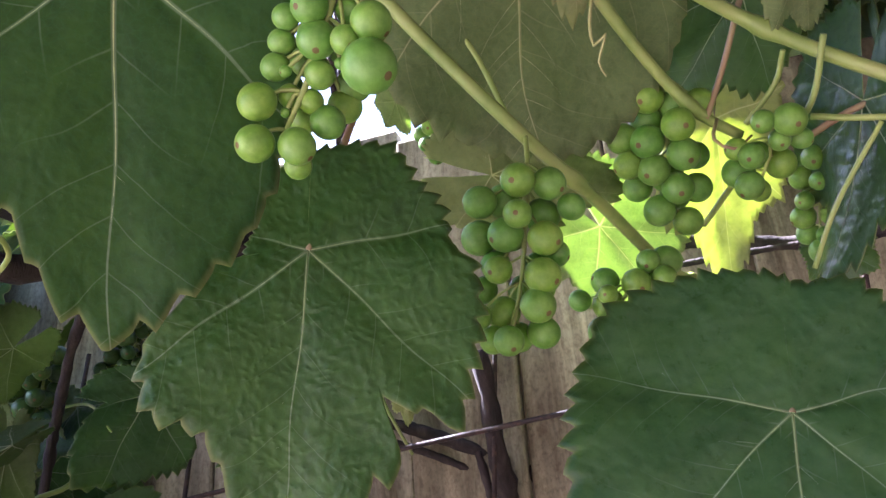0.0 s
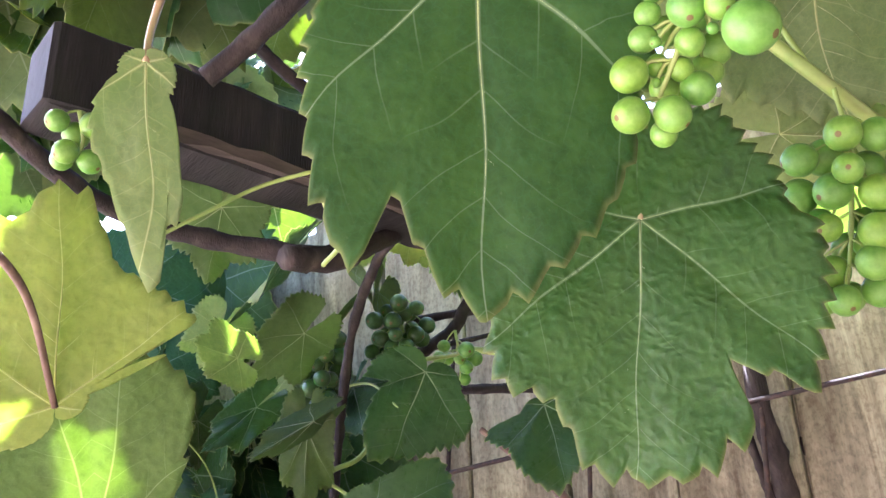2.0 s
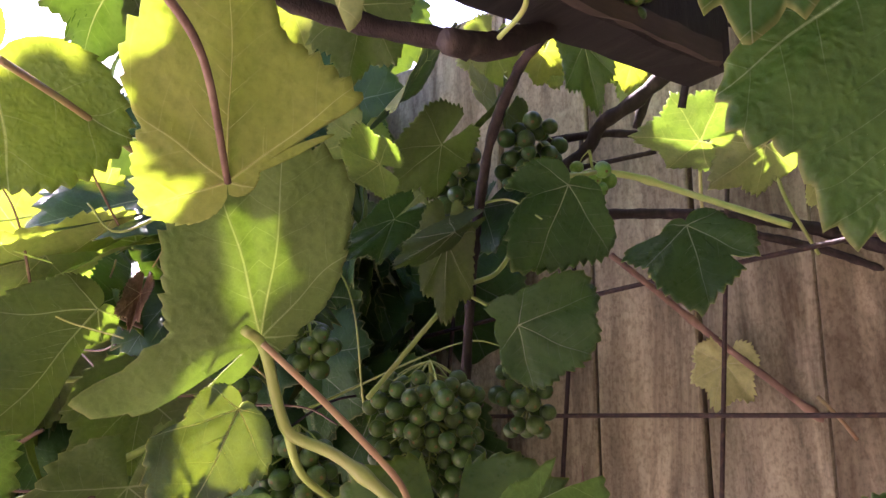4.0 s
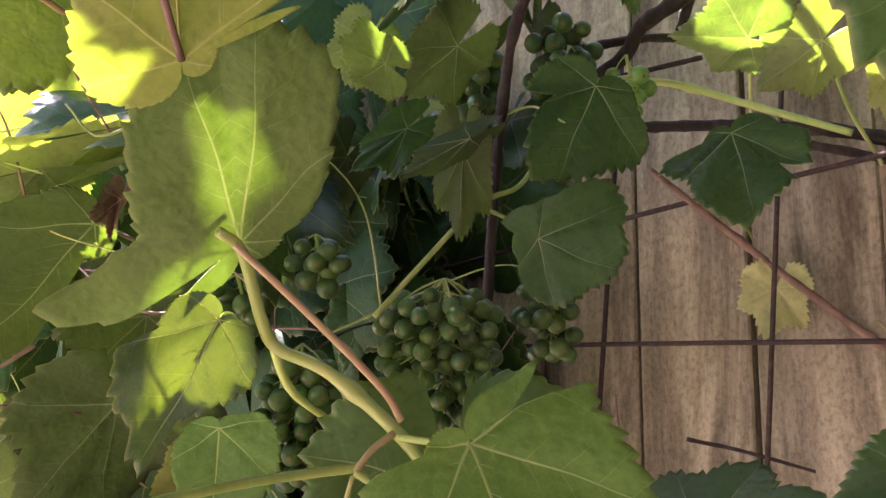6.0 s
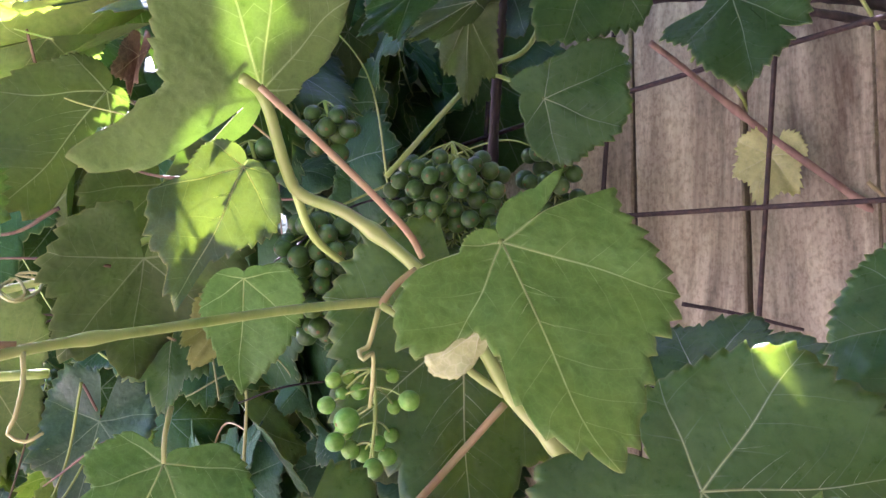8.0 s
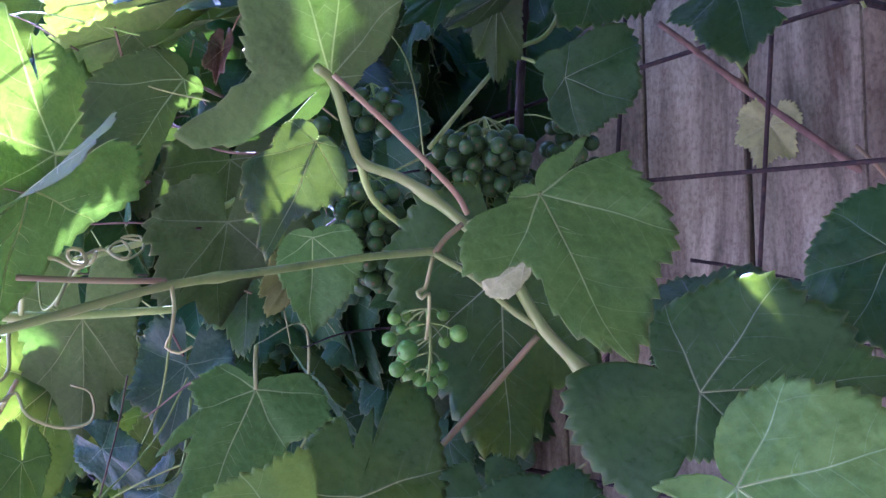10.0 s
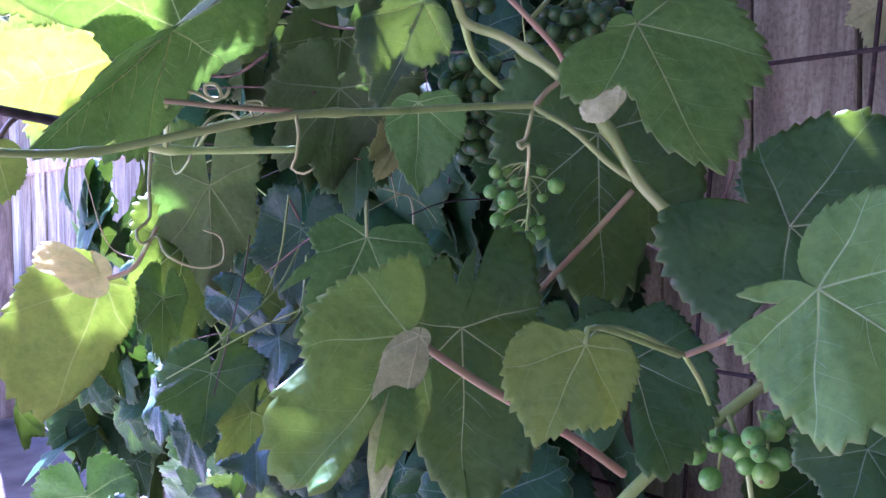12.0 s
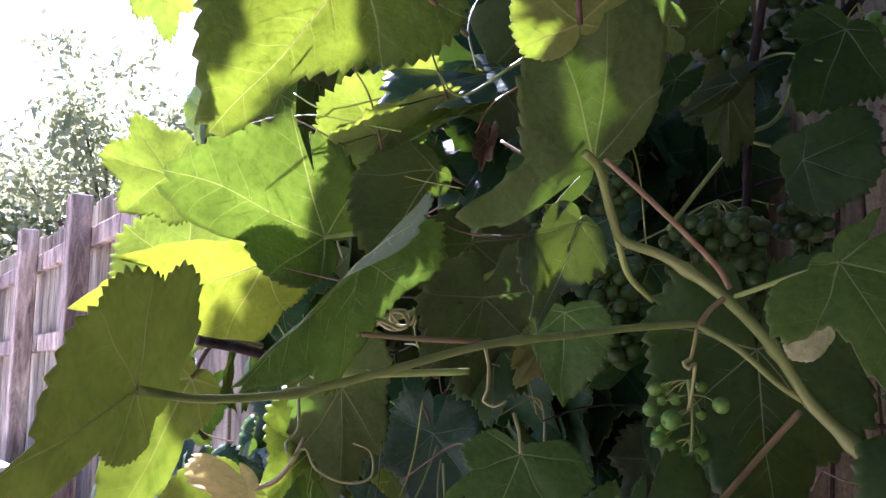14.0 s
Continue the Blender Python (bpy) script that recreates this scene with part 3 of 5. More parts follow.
            paver_me.materials.append(PAVER)
        child("paver", paver_me, patio, "", fence_pose(0.6 + 0.3 * i, 0.75 + 0.3 * j, -0.022))

fence = thing("fence", tuple(FENCE_AT), "tall weathered grey-brown wooden board fence with posts", "fence", kind="structure")
frnd = random.Random(4)
board_me = []
for k in range(3):
    bm = box((0.1145, 0.017, 1.0), 0.002)
    for v in bm.verts:
        v.co.y += 0.003 * math.sin(v.co.z * 5 + k * 2) + (0.002 * k if v.co.x > 0 else 0)
        v.co.z += 0.5
    me = bpy.data.meshes.new("board")
    bm.to_mesh(me)
    bm.free()
    me.materials.append(BOARD)
    board_me.append(me)
PITCH = 0.1175
for i in range(-16, 100):
    near = i < 27
    high = (1.45 if near else 1.59) + frnd.uniform(-0.02, 0.02)
    m = fence_pose(-0.010 + PITCH * i, frnd.uniform(-0.004, 0.004) - (0.02 if near else 0.055), 0.02, frnd.uniform(-0.12, 0.12))
    child("board", board_me[i % 3], fence, "", m @ Matrix.Diagonal((frnd.uniform(0.985, 1.0), 1, high, 1)))
    if near:
        # unseen strip added behind each gap to stop light leaking through
        bm = box((0.05, 0.012, 1.41))
        part("batten", bm, POST, fence, "", fence_pose(-0.010 + PITCH * (i + 0.5), -0.044, 0.745))
for s0 in range(-1, 5):
    for z in (0.25, 1.03, 1.45):
        bm = box((2.36, 0.04, 0.085), 0.004)
        part("rail", bm, POST, fence, "", fence_pose(s0 * 2.4 + 0.8, -0.075 if s0 < 1 else -0.022, z - (0.12 if s0 < 1 else 0)))
for s0 in POSTS:
    bm = box((0.09, 0.09, 1.63), 0.006)
    part("post", bm, POST, fence, "", fence_pose(s0, 0.044, 0.815))

# rusty wire mesh in front of the fence
mesh_panel = thing("wire_mesh_panel", tuple(FENCE_AT + OUT * 0.06), "rusty square wire mesh trellis panel standing before the fence", "trellis")
CELL = 0.163
MESH0 = fence_pose(0.0, 0.06, 0.0, 0.0)
MESH0.translation = Vector(MESH_AT)
MESH0 = MESH0 @ Matrix.Rotation(radians(MESH_LEAN), 4, "Y")
for i in range(-6, 10):
    pts = [MESH0 @ Vector((CELL * i - 0.1 * z + 0.003 * math.sin(i * 2.7 + z), 0.004 * math.sin(i + z * 3), z)) for z in np.linspace(-0.94, 0.3, 9)]
    stem("wire", mesh_panel, pts, 0.0025, 0.0025, WIRE, sides=6)
for j in range(-5, 2):
    pts = [MESH0 @ Vector((x, 0.0042 + 0.003 * math.sin(j + x * 4), CELL * j + 0.004 * math.sin(x * 5 + j) - (0.030 + 0.10 * x if j == 1 else 0))) for x in np.linspace(-1.0, 1.5, 15)]
    stem("wire", mesh_panel, pts, 0.0025, 0.0025, WIRE, sides=6)

# old rafter overhead
rafter = thing("rafter", RAFTER_FAR, "dark weathered timber rafter under the vine leaves", "beam")
a, b = Vector(RAFTER_NEAR), Vector(RAFTER_FAR)
mid, way = (a + b) / 2, (b - a)
rot = way.to_track_quat("Z", "Y").to_matrix().to_4x4()
rot.translation = mid
bm = box((0.040, 0.050, way.length), 0.003)
bmesh.ops.subdivide_edges(bm, edges=[e for e in bm.edges if abs((e.verts[0].co - e.verts[1].co).z) > 0.1], cuts=14)
brnd = random.Random(8)
for v in bm.verts:
    v.co.x += brnd.uniform(-0.0015, 0.0015)
    v.co.y += brnd.uniform(-0.0015, 0.0015)
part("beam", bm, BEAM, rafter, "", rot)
# thin strip added for the beam's lit lower edge, its light in the colour
bm = box((0.004, 0.011, way.length * 0.86))
bmesh.ops.subdivide_edges(bm, edges=[e for e in bm.edges if abs((e.verts[0].co - e.verts[1].co).z) > 0.1], cuts=20)
for v in bm.verts:
    v.co.y += brnd.uniform(-0.0022, 0.0022) + (0.004 * math.sin(v.co.z * 14) if v.co.y > 0 else 0)
part("worn_edge", bm, LIT_WORN, rafter, "pale weathered strip for the lit lower edge of the beam", rot @ Matrix.Translation((-0.021, -0.0185, 0.012)))
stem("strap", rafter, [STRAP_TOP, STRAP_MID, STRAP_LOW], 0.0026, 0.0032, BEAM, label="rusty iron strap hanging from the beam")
stem("nail", rafter, [NAIL_IN, NAIL_OUT], 0.0016, 0.0016, WIRE, label="bent nail in the beam's end")
# plain unseen walls, added to close the yard behind and block skylight
for name, size, at in (("wall_house", (7.0, 0.2, 3.0), (0.4, -2.6, GROUND + 1.5)), ("wall_side", (0.2, 2.44, 3.0), (2.1, -1.27, GROUND + 1.5))):
    bm = box(size, 0.01)
    me = bpy.data.meshes.new(name)
    bm.to_mesh(me)
    bm.free()
    me.materials.append(SCREEN_WALL)
    wall = tagged(new(name, me), "plain brown wall, added unseen to block skylight", "wall", kind="structure")
    wall.location = at

# garden box on the patio
chest = thing("storage_box", BOX_AT, "dark plum plastic garden box with pale lid on patio", "storage box")
place = fence_pose(0, 0, 0)
place.translation = Vector(BOX_AT)
bm = box((1.6, 0.66, 0.45), 0.02, 2)
for v in bm.verts:
    if v.co.z < 0:
        v.co.x *= 0.97
        v.co.y *= 0.95
part("body", bm, PLASTIC, chest, "", place @ pose(0, 0, 0.225))
bm = box((1.64, 0.70, 0.07), 0.02, 2)
part("lid", bm, LID, chest, "pale grey lid", place @ pose(0, 0, 0.485))


# ---- trees beyond the fence ----
def tree(at, height, spread, seed, label):
    rnd = random.Random(seed)
    ob = thing("tree", at, label, "tree", "trees beyond the fence")
    base = np.array(at)
    trunk_pts = [base, base + np.array((0.1, 0.05, height * 0.3)), base + np.array((-0.05, 0.1, height * 0.75))]
    verts, faces = tube(spline(trunk_pts, 0.3), np.linspace(0.16, 0.05, len(spline(trunk_pts, 0.3))), 9)
    ends = []
    for k in range(16):
        s = base + np.array((0, 0, height * rnd.uniform(0.25, 0.7)))
        a, l = rnd.uniform(0, 6.28), spread * rnd.uniform(0.45, 0.95)
        e = s + np.array((math.cos(a) * l, math.sin(a) * l, height * rnd.uniform(0.05, 0.28)))
        ends.append(e)
        line = spline([s, (s + e) / 2 + np.array((0, 0, 0.15)), e], 0.25)
        v, f = tube(line, np.linspace(0.05, 0.012, len(line)), 5)
        n = len(verts)
        verts.extend(v)
        faces.extend(tuple(i + n for i in q) for q in f)
    child("trunk", mesh_of("trunk", verts, faces, [TREE_BARK]), ob, "", Matrix())
    verts, faces = [], []
    for e in ends + [base + np.array((0, 0, height * 0.8))]:
        for c in range(9):
            centre = e + np.array([rnd.gauss(0, spread * 0.22) for _ in range(3)])
            for q in range(55):
                p = centre + np.array([rnd.gauss(0, spread * 0.09) for _ in range(3)])
                u = np.array([rnd.gauss(0, 1) for _ in range(3)])
                w = np.cross(u, [rnd.gauss(0, 1) for _ in range(3)])
                u *= 0.075 * rnd.uniform(0.6, 1.3) / np.linalg.norm(u)
                w *= 0.034 / np.linalg.norm(w)
                n = len(verts)
                verts += [p - u, p + w, p + u, p - w]
                faces.append((n, n + 1, n + 2, n + 3))
    child("crown", mesh_of("crown", verts, faces, [TREE_LEAF]), ob, "", Matrix())
    return ob


tree((-9.5, 6.4, GROUND), 4.3, 1.9, 3, "leafy green garden tree beyond the fence")
tree((-12.0, 6.2, GROUND), 4.2, 2.0, 5, "leafy green garden tree beyond the fence")
tree((-14.5, 5.2, GROUND), 4.6, 2.2, 9, "broad leafy green tree beyond the fence")


# ---- the vine ----
right_shoot = thing("vine_shoot", (-0.011, 0.362, 1.796), "green vine shoot with broad dark leaves and thick canes", "grapevine", "shoots of the vine")
vine_leaf(right_shoot, (-0.087, 0.232, 1.691), (-0.100, 0.285, 1.593), (0.162, -0.860, -0.484), 1.00, stalk=[(-0.086, 0.229, 1.706), (-0.079, 0.238, 1.741)], wave=0.03, label='large dark green leaf hanging close by', upper=DIM_UPPER, under=UNDER, thick=0.55, reach=[(-78, 0.44), (-49, 0.59), (-27, 0.77), (-11, 0.89), (0, 1.0), (8, 0.9), (16, 0.75), (22, 0.67), (23, 0.94), (41, 0.72), (53, 0.6), (78, 0.42), (180, 0.05)], sinus=4, seed=101)
vine_leaf(right_shoot, (-0.048, 0.329, 1.639), (-0.057, 0.351, 1.548), (0.011, -0.970, -0.242), 1.00, stalk=[(-0.040, 0.334, 1.670), (-0.031, 0.347, 1.707)], wave=0.04, label='dark green puckered leaf with pale veins', upper=DARK_PUCKER, thick=0.65, reach=[(-165, 0.43), (-144, 0.53), (-125, 0.5), (-111, 0.55), (-94, 0.55), (-88, 0.64), (-69, 0.72), (-54, 0.79), (-41, 0.9), (-39, 0.74), (-34, 0.72), (-29, 0.59), (-27, 0.9), (-19, 0.91), (-12, 0.99), (0, 1.0), (12, 1.0), (20, 0.86), (28, 0.78), (41, 0.84), (52, 0.77), (58, 0.69), (65, 0.5), (80, 0.37), (83, 0.25), (114, 0.22)], sinus=0.05, seed=102)
vine_leaf(right_shoot, (0.123, 0.352, 1.573), (0.110, 0.351, 1.496), (-0.314, -0.947, 0.069), 1.00, stalk=[(0.135, 0.370, 1.596), (0.149, 0.401, 1.624)], wave=0.035, label='broad smooth dark green leaf', reach=[(-172, 0.64), (-156, 0.72), (-140, 0.7), (-99, 0.57), (-52, 0.65), (0, 1.0), (31, 1.04), (53, 1.14), (67, 1.09), (85, 1.03), (119, 1.04), (141, 0.86), (162, 0.74)], sinus=0.05, seed=103)
vine_leaf(right_shoot, (0.045, 0.360, 1.823), (0.063, 0.422, 1.718), (-0.038, 0.865, 0.501), 1.00, wave=0.04, label='grey-green leaf seen from below', reach=[(-78, 0.72), (-62, 0.80), (-50, 0.82), (-37, 0.88), (-23, 0.90), (0, 1.0), (16, 0.97), (30, 0.91), (45, 0.83), (57, 0.78), (180, 0.05)], sinus=4, seed=104)
vine_leaf(right_shoot, (0.058, 0.288, 1.778), (0.064, 0.345, 1.743), (0.253, 0.480, 0.840), 0.55, lobes=0.4, seed=105)
vine_leaf(right_shoot, (0.034, 0.462, 1.735), (0.110, 0.483, 1.734), (-0.167, 0.661, 0.731), 0.57, lobes=0.4, seed=106)
vine_leaf(right_shoot, (0.201, 0.469, 1.859), (0.170, 0.537, 1.818), (-0.318, -0.592, -0.741), 0.77, seed=107)
vine_leaf(right_shoot, (0.229, 0.425, 1.746), (0.228, 0.485, 1.674), (-0.993, -0.100, -0.067), 0.91, lobes=0.3, seed=108)
vine_leaf(right_shoot, (0.159, 0.322, 1.758), (0.173, 0.356, 1.740), (-0.188, 0.517, 0.835), 0.70, seed=109)
vine_leaf(right_shoot, (0.234, 0.632, 1.863), (0.238, 0.685, 1.747), (0.321, 0.857, 0.404), 0.54, lobes=0.3, upper=YOUNG, thick=0, seed=110)
vine_leaf(right_shoot, (0.142, 0.692, 1.802), (0.202, 0.707, 1.718), (0.249, 0.907, 0.340), 0.68, lobes=0.4, upper=YOUNG, thick=0, seed=111)
vine_leaf(right_shoot, (0.268, 0.566, 1.719), (0.272, 0.575, 1.690), (-0.455, -0.838, -0.302), 1.00, seed=112)
vine_leaf(right_shoot, (-0.022, 0.634, 1.899), (-0.014, 0.649, 1.875), (-0.014, 0.848, 0.530), 0.75, upper=YOUNG, thick=0, seed=113)
stem("cane", right_shoot, [(-0.036, 0.347, 1.795), (-0.004, 0.365, 1.761), (0.042, 0.386, 1.716), (0.083, 0.428, 1.698), (0.138, 0.507, 1.688), (0.187, 0.583, 1.707)], 0.0032, 0.0034, GREEN, nodes=(0.42, 0.85))
stem("cane", right_shoot, [(0.073, 0.356, 1.792), (0.086, 0.375, 1.781), (0.111, 0.397, 1.758), (0.136, 0.413, 1.738), (0.159, 0.422, 1.728)], 0.0034, 0.0028, GREEN, nodes=(0.75,))
stem("cane", right_shoot, [(0.119, 0.371, 1.789), (0.150, 0.382, 1.775), (0.171, 0.383, 1.761), (0.190, 0.381, 1.747), (0.220, 0.376, 1.726)], 0.0036, 0.0036, GREEN, nodes=(0.45,))
stem("leaf_stalk", right_shoot, [(0.158, 0.385, 1.784), (0.151, 0.406, 1.759), (0.140, 0.414, 1.734)], 0.0016, 0.0016, RUDDY)
stem("leaf_stalk", right_shoot, [(0.153, 0.483, 1.706), (0.170, 0.432, 1.723), (0.184, 0.398, 1.727), (0.185, 0.369, 1.749)], 0.0016, 0.0016, GREEN)
stem("leaf_stalk", right_shoot, [(0.189, 0.407, 1.728), (0.204, 0.402, 1.723), (0.225, 0.392, 1.716)], 0.0017, 0.0017, GREEN)
stem("leaf_stalk", right_shoot, [(0.202, 0.446, 1.736), (0.222, 0.431, 1.743), (0.245, 0.414, 1.747)], 0.002, 0.002, RUDDY)
stem("leaf_stalk", right_shoot, [(0.217, 0.397, 1.717), (0.199, 0.423, 1.687), (0.188, 0.440, 1.660)], 0.0013, 0.0013, GREEN)
stem("leaf_stalk", right_shoot, [(0.173, 0.386, 1.753), (0.174, 0.404, 1.746), (0.161, 0.418, 1.732)], 0.0014, 0.0014, GREEN)
stem("tendril", right_shoot, [(0.078, 0.360, 1.769), (0.077, 0.367, 1.761), (0.078, 0.369, 1.750), (0.082, 0.361, 1.750), (0.079, 0.369, 1.741), (0.082, 0.372, 1.735)], 0.0009, 0.0004, TENDRIL)
stem("tendril", right_shoot, [(0.145, 0.413, 1.733), (0.140, 0.410, 1.720), (0.149, 0.410, 1.714), (0.160, 0.412, 1.722)], 0.001, 0.0006, RUDDY)
stem("leaf_stalk", right_shoot, [(0.044, 0.386, 1.715), (0.041, 0.374, 1.685), (0.036, 0.365, 1.659)], 0.0012, 0.001, GREEN)
stem("leaf_stalk", right_shoot, [(0.011, 0.389, 1.794), (0.027, 0.390, 1.759), (0.036, 0.386, 1.727)], 0.0015, 0.0015, GREEN)
bunch((-0.022, 0.219, 1.678), (-0.043, 0.246, 1.633), 0.016, 0.0052, 0, "bunch of unripe green grapes hanging between leaves", seed=2, places=[(-0.048, 0.239, 1.644, 0.0052), (-0.049, 0.242, 1.633, 0.0052), (-0.038, 0.243, 1.632, 0.0051), (-0.030, 0.245, 1.640, 0.0048), (-0.040, 0.243, 1.648, 0.0033), (-0.034, 0.242, 1.645, 0.0035), (-0.043, 0.238, 1.654, 0.0040), (-0.031, 0.237, 1.650, 0.0041), (-0.041, 0.235, 1.660, 0.0036), (-0.031, 0.231, 1.657, 0.0054), (-0.023, 0.228, 1.654, 0.0041), (-0.017, 0.226, 1.644, 0.0072), (-0.016, 0.225, 1.657, 0.0054), (-0.039, 0.231, 1.665, 0.0037), (-0.032, 0.226, 1.664, 0.0050), (-0.022, 0.230, 1.665, 0.0038), (-0.023, 0.250, 1.655, 0.0050), (-0.040, 0.236, 1.651, 0.0017), (-0.041, 0.242, 1.642, 0.0014), (-0.025, 0.234, 1.651, 0.0017), (-0.026, 0.253, 1.650, 0.0050), (-0.038, 0.255, 1.648, 0.0045), (-0.036, 0.246, 1.661, 0.0045), (-0.025, 0.247, 1.667, 0.0060), (-0.032, 0.220, 1.672, 0.0052), (-0.023, 0.221, 1.670, 0.0055), (-0.040, 0.257, 1.634, 0.0040)])
bunch((0.121, 0.415, 1.764), (0.125, 0.452, 1.695), 0.022, 0.0082, 22, "full bunch of unripe green grapes", seed=5, vary=0.1)
bunch((0.039, 0.362, 1.687), (0.027, 0.378, 1.611), 0.022, 0.0068, 26, "bunch of hard green grapes below a cane", seed=9, vary=0.15)
bunch((0.110, 0.452, 1.677), (0.077, 0.463, 1.638), 0.02, 0.0072, 12, "small cluster of unripe green grapes", seed=12, vary=0.3)
bunch((0.170, 0.405, 1.727), (0.162, 0.425, 1.697), 0.016, 0.0066, 11, "small cluster of unripe green grapes", seed=14, vary=0.25)
bunch((0.229, 0.487, 1.750), (0.229, 0.512, 1.695), 0.014, 0.0062, 14, "pale green grapes before the fence", seed=15, vary=0.2)
bunch((0.007, 0.722, 1.948), (0.007, 0.748, 1.905), 0.014, 0.008, 8, "sunlit small green grapes", seed=16)
old_vine = thing("vine_shoot", (-0.320, 0.727, 1.511), "old grapevine with dark shaggy woody canes", "grapevine", "shoots of the vine")
stem("woody_cane", old_vine, [(-0.349, 0.305, 1.746), (-0.355, 0.332, 1.746), (-0.345, 0.382, 1.731), (-0.327, 0.421, 1.721), (-0.294, 0.449, 1.714), (-0.259, 0.467, 1.709), (-0.236, 0.472, 1.704), (-0.218, 0.509, 1.722), (-0.203, 0.555, 1.751), (-0.191, 0.591, 1.775)], 0.0052, 0.0068, BARK, nodes=(0.72,), rough=0.12)
stem("knot", old_vine, [(-0.245, 0.468, 1.707), (-0.237, 0.470, 1.700), (-0.235, 0.473, 1.696)], 0.007, 0.006, BARK, rough=0.3)
stem("woody_cane", old_vine, [(-0.225, 0.476, 1.814), (-0.220, 0.524, 1.800), (-0.215, 0.587, 1.775), (-0.247, 0.631, 1.761), (-0.277, 0.668, 1.731), (-0.298, 0.699, 1.683), (-0.313, 0.721, 1.611), (-0.321, 0.727, 1.511), (-0.328, 0.730, 1.309)], 0.0046, 0.0036, BARK, rough=0.15)
stem("woody_cane", old_vine, [(-0.151, 0.808, 1.819), (-0.183, 0.814, 1.797), (-0.212, 0.816, 1.781), (-0.228, 0.821, 1.758), (-0.264, 0.812, 1.732), (-0.299, 0.792, 1.695)], 0.0075, 0.006, BARK, rough=0.14)
stem("woody_cane", old_vine, [(-0.163, 0.818, 1.819), (-0.182, 0.832, 1.779)], 0.0055, 0.004, BARK, rough=0.14)
stem("woody_cane", old_vine, [(-0.235, 0.859, 1.706), (-0.161, 0.877, 1.705), (-0.099, 0.881, 1.697), (-0.040, 0.881, 1.684), (0.040, 0.878, 1.651), (0.155, 0.869, 1.588)], 0.005, 0.0075, BARK, rough=0.13)
stem("cane", old_vine, [(-0.230, 0.838, 1.743), (-0.188, 0.845, 1.736), (-0.128, 0.846, 1.710), (-0.053, 0.833, 1.673)], 0.0036, 0.003, GREEN, nodes=(0.3,))
stem("woody_cane", old_vine, [(-0.216, 0.871, 1.667), (-0.191, 0.879, 1.645), (-0.127, 0.902, 1.587), (-0.062, 0.905, 1.530), (-0.017, 0.913, 1.490), (0.023, 0.907, 1.451)], 0.0032, 0.004, BROWN, nodes=(0.3, 0.7), rough=0.08)
stem("woody_cane", old_vine, [(-0.085, 0.865, 1.676), (-0.028, 0.875, 1.660), (0.039, 0.882, 1.631)], 0.004, 0.004, BARK, rough=0.12)
stem("woody_cane", old_vine, [(-0.270, 0.819, 1.771), (-0.216, 0.838, 1.780), (-0.176, 0.853, 1.780)], 0.0045, 0.004, BARK, rough=0.12)
stem("woody_cane", old_vine, [(-0.273, 0.831, 1.742), (-0.221, 0.856, 1.756), (-0.167, 0.869, 1.767)], 0.0028, 0.0025, BARK, rough=0.12)
stem("leaf_stalk", old_vine, [(-0.124, 0.831, 1.759), (-0.127, 0.844, 1.720), (-0.127, 0.862, 1.692)], 0.0018, 0.0018, TENDRIL)
stem("leaf_stalk", old_vine, [(-0.066, 0.833, 1.748), (-0.055, 0.846, 1.703), (-0.030, 0.867, 1.653)], 0.0018, 0.0016, GREEN)
stem("leaf_stalk", old_vine, [(-0.151, 0.934, 1.641), (-0.140, 0.949, 1.622), (-0.126, 0.975, 1.593)], 0.0022, 0.0012, GREEN)
stem("dead_twig", old_vine, [(-0.199, 0.918, 1.428), (-0.152, 0.922, 1.419), (-0.094, 0.923, 1.404)], 0.002, 0.0014, BARK, rough=0.1)
stem("dead_twig", old_vine, [(-0.043, 0.863, 1.527), (-0.028, 0.863, 1.509), (-0.015, 0.864, 1.490)], 0.002, 0.0018, RUDDY)
stem("woody_cane", old_vine, [(0.038, 0.816, 1.737), (0.045, 0.826, 1.696), (0.049, 0.836, 1.645), (0.059, 0.862, 1.597), (0.064, 0.885, 1.500)], 0.009, 0.012, BARK, rough=0.2)
stem("woody_cane", old_vine, [(0.032, 0.856, 1.650), (0.038, 0.860, 1.624), (0.049, 0.865, 1.568)], 0.004, 0.004, BARK, rough=0.2)
stem("woody_cane", old_vine, [(0.187, 0.767, 1.810), (0.245, 0.750, 1.807), (0.316, 0.728, 1.790), (0.394, 0.688, 1.783)], 0.007, 0.007, BARK, rough=0.14)
stem("woody_cane", old_vine, [(0.219, 0.746, 1.783), (0.265, 0.729, 1.783), (0.316, 0.708, 1.781)], 0.003, 0.003, BARK, rough=0.14)
stem("woody_cane", old_vine, [(-0.243, 0.450, 1.696), (-0.231, 0.478, 1.703), (-0.217, 0.494, 1.711)], 0.008, 0.008, BARK, rough=0.14)
stem("cane", old_vine, [(-0.210, 0.754, 1.714), (-0.253, 0.719, 1.694), (-0.282, 0.706, 1.626), (-0.312, 0.680, 1.601), (-0.354, 0.606, 1.517)], 0.002, 0.002, GREEN)
stem("woody_cane", old_vine, [(-0.258, 0.373, 1.770), (-0.234, 0.373, 1.788), (-0.211, 0.370, 1.805), (-0.184, 0.372, 1.832)], 0.0062, 0.0058, BARK, rough=0.1)
stem("woody_cane", old_vine, [(-0.258, 0.411, 1.828), (-0.245, 0.429, 1.814), (-0.230, 0.446, 1.802)], 0.004, 0.004, BARK, rough=0.1)
bunch((-0.297, 0.330, 1.732), (-0.304, 0.342, 1.709), 0.012, 0.006, 6, "green grapes below the rafter", seed=21)
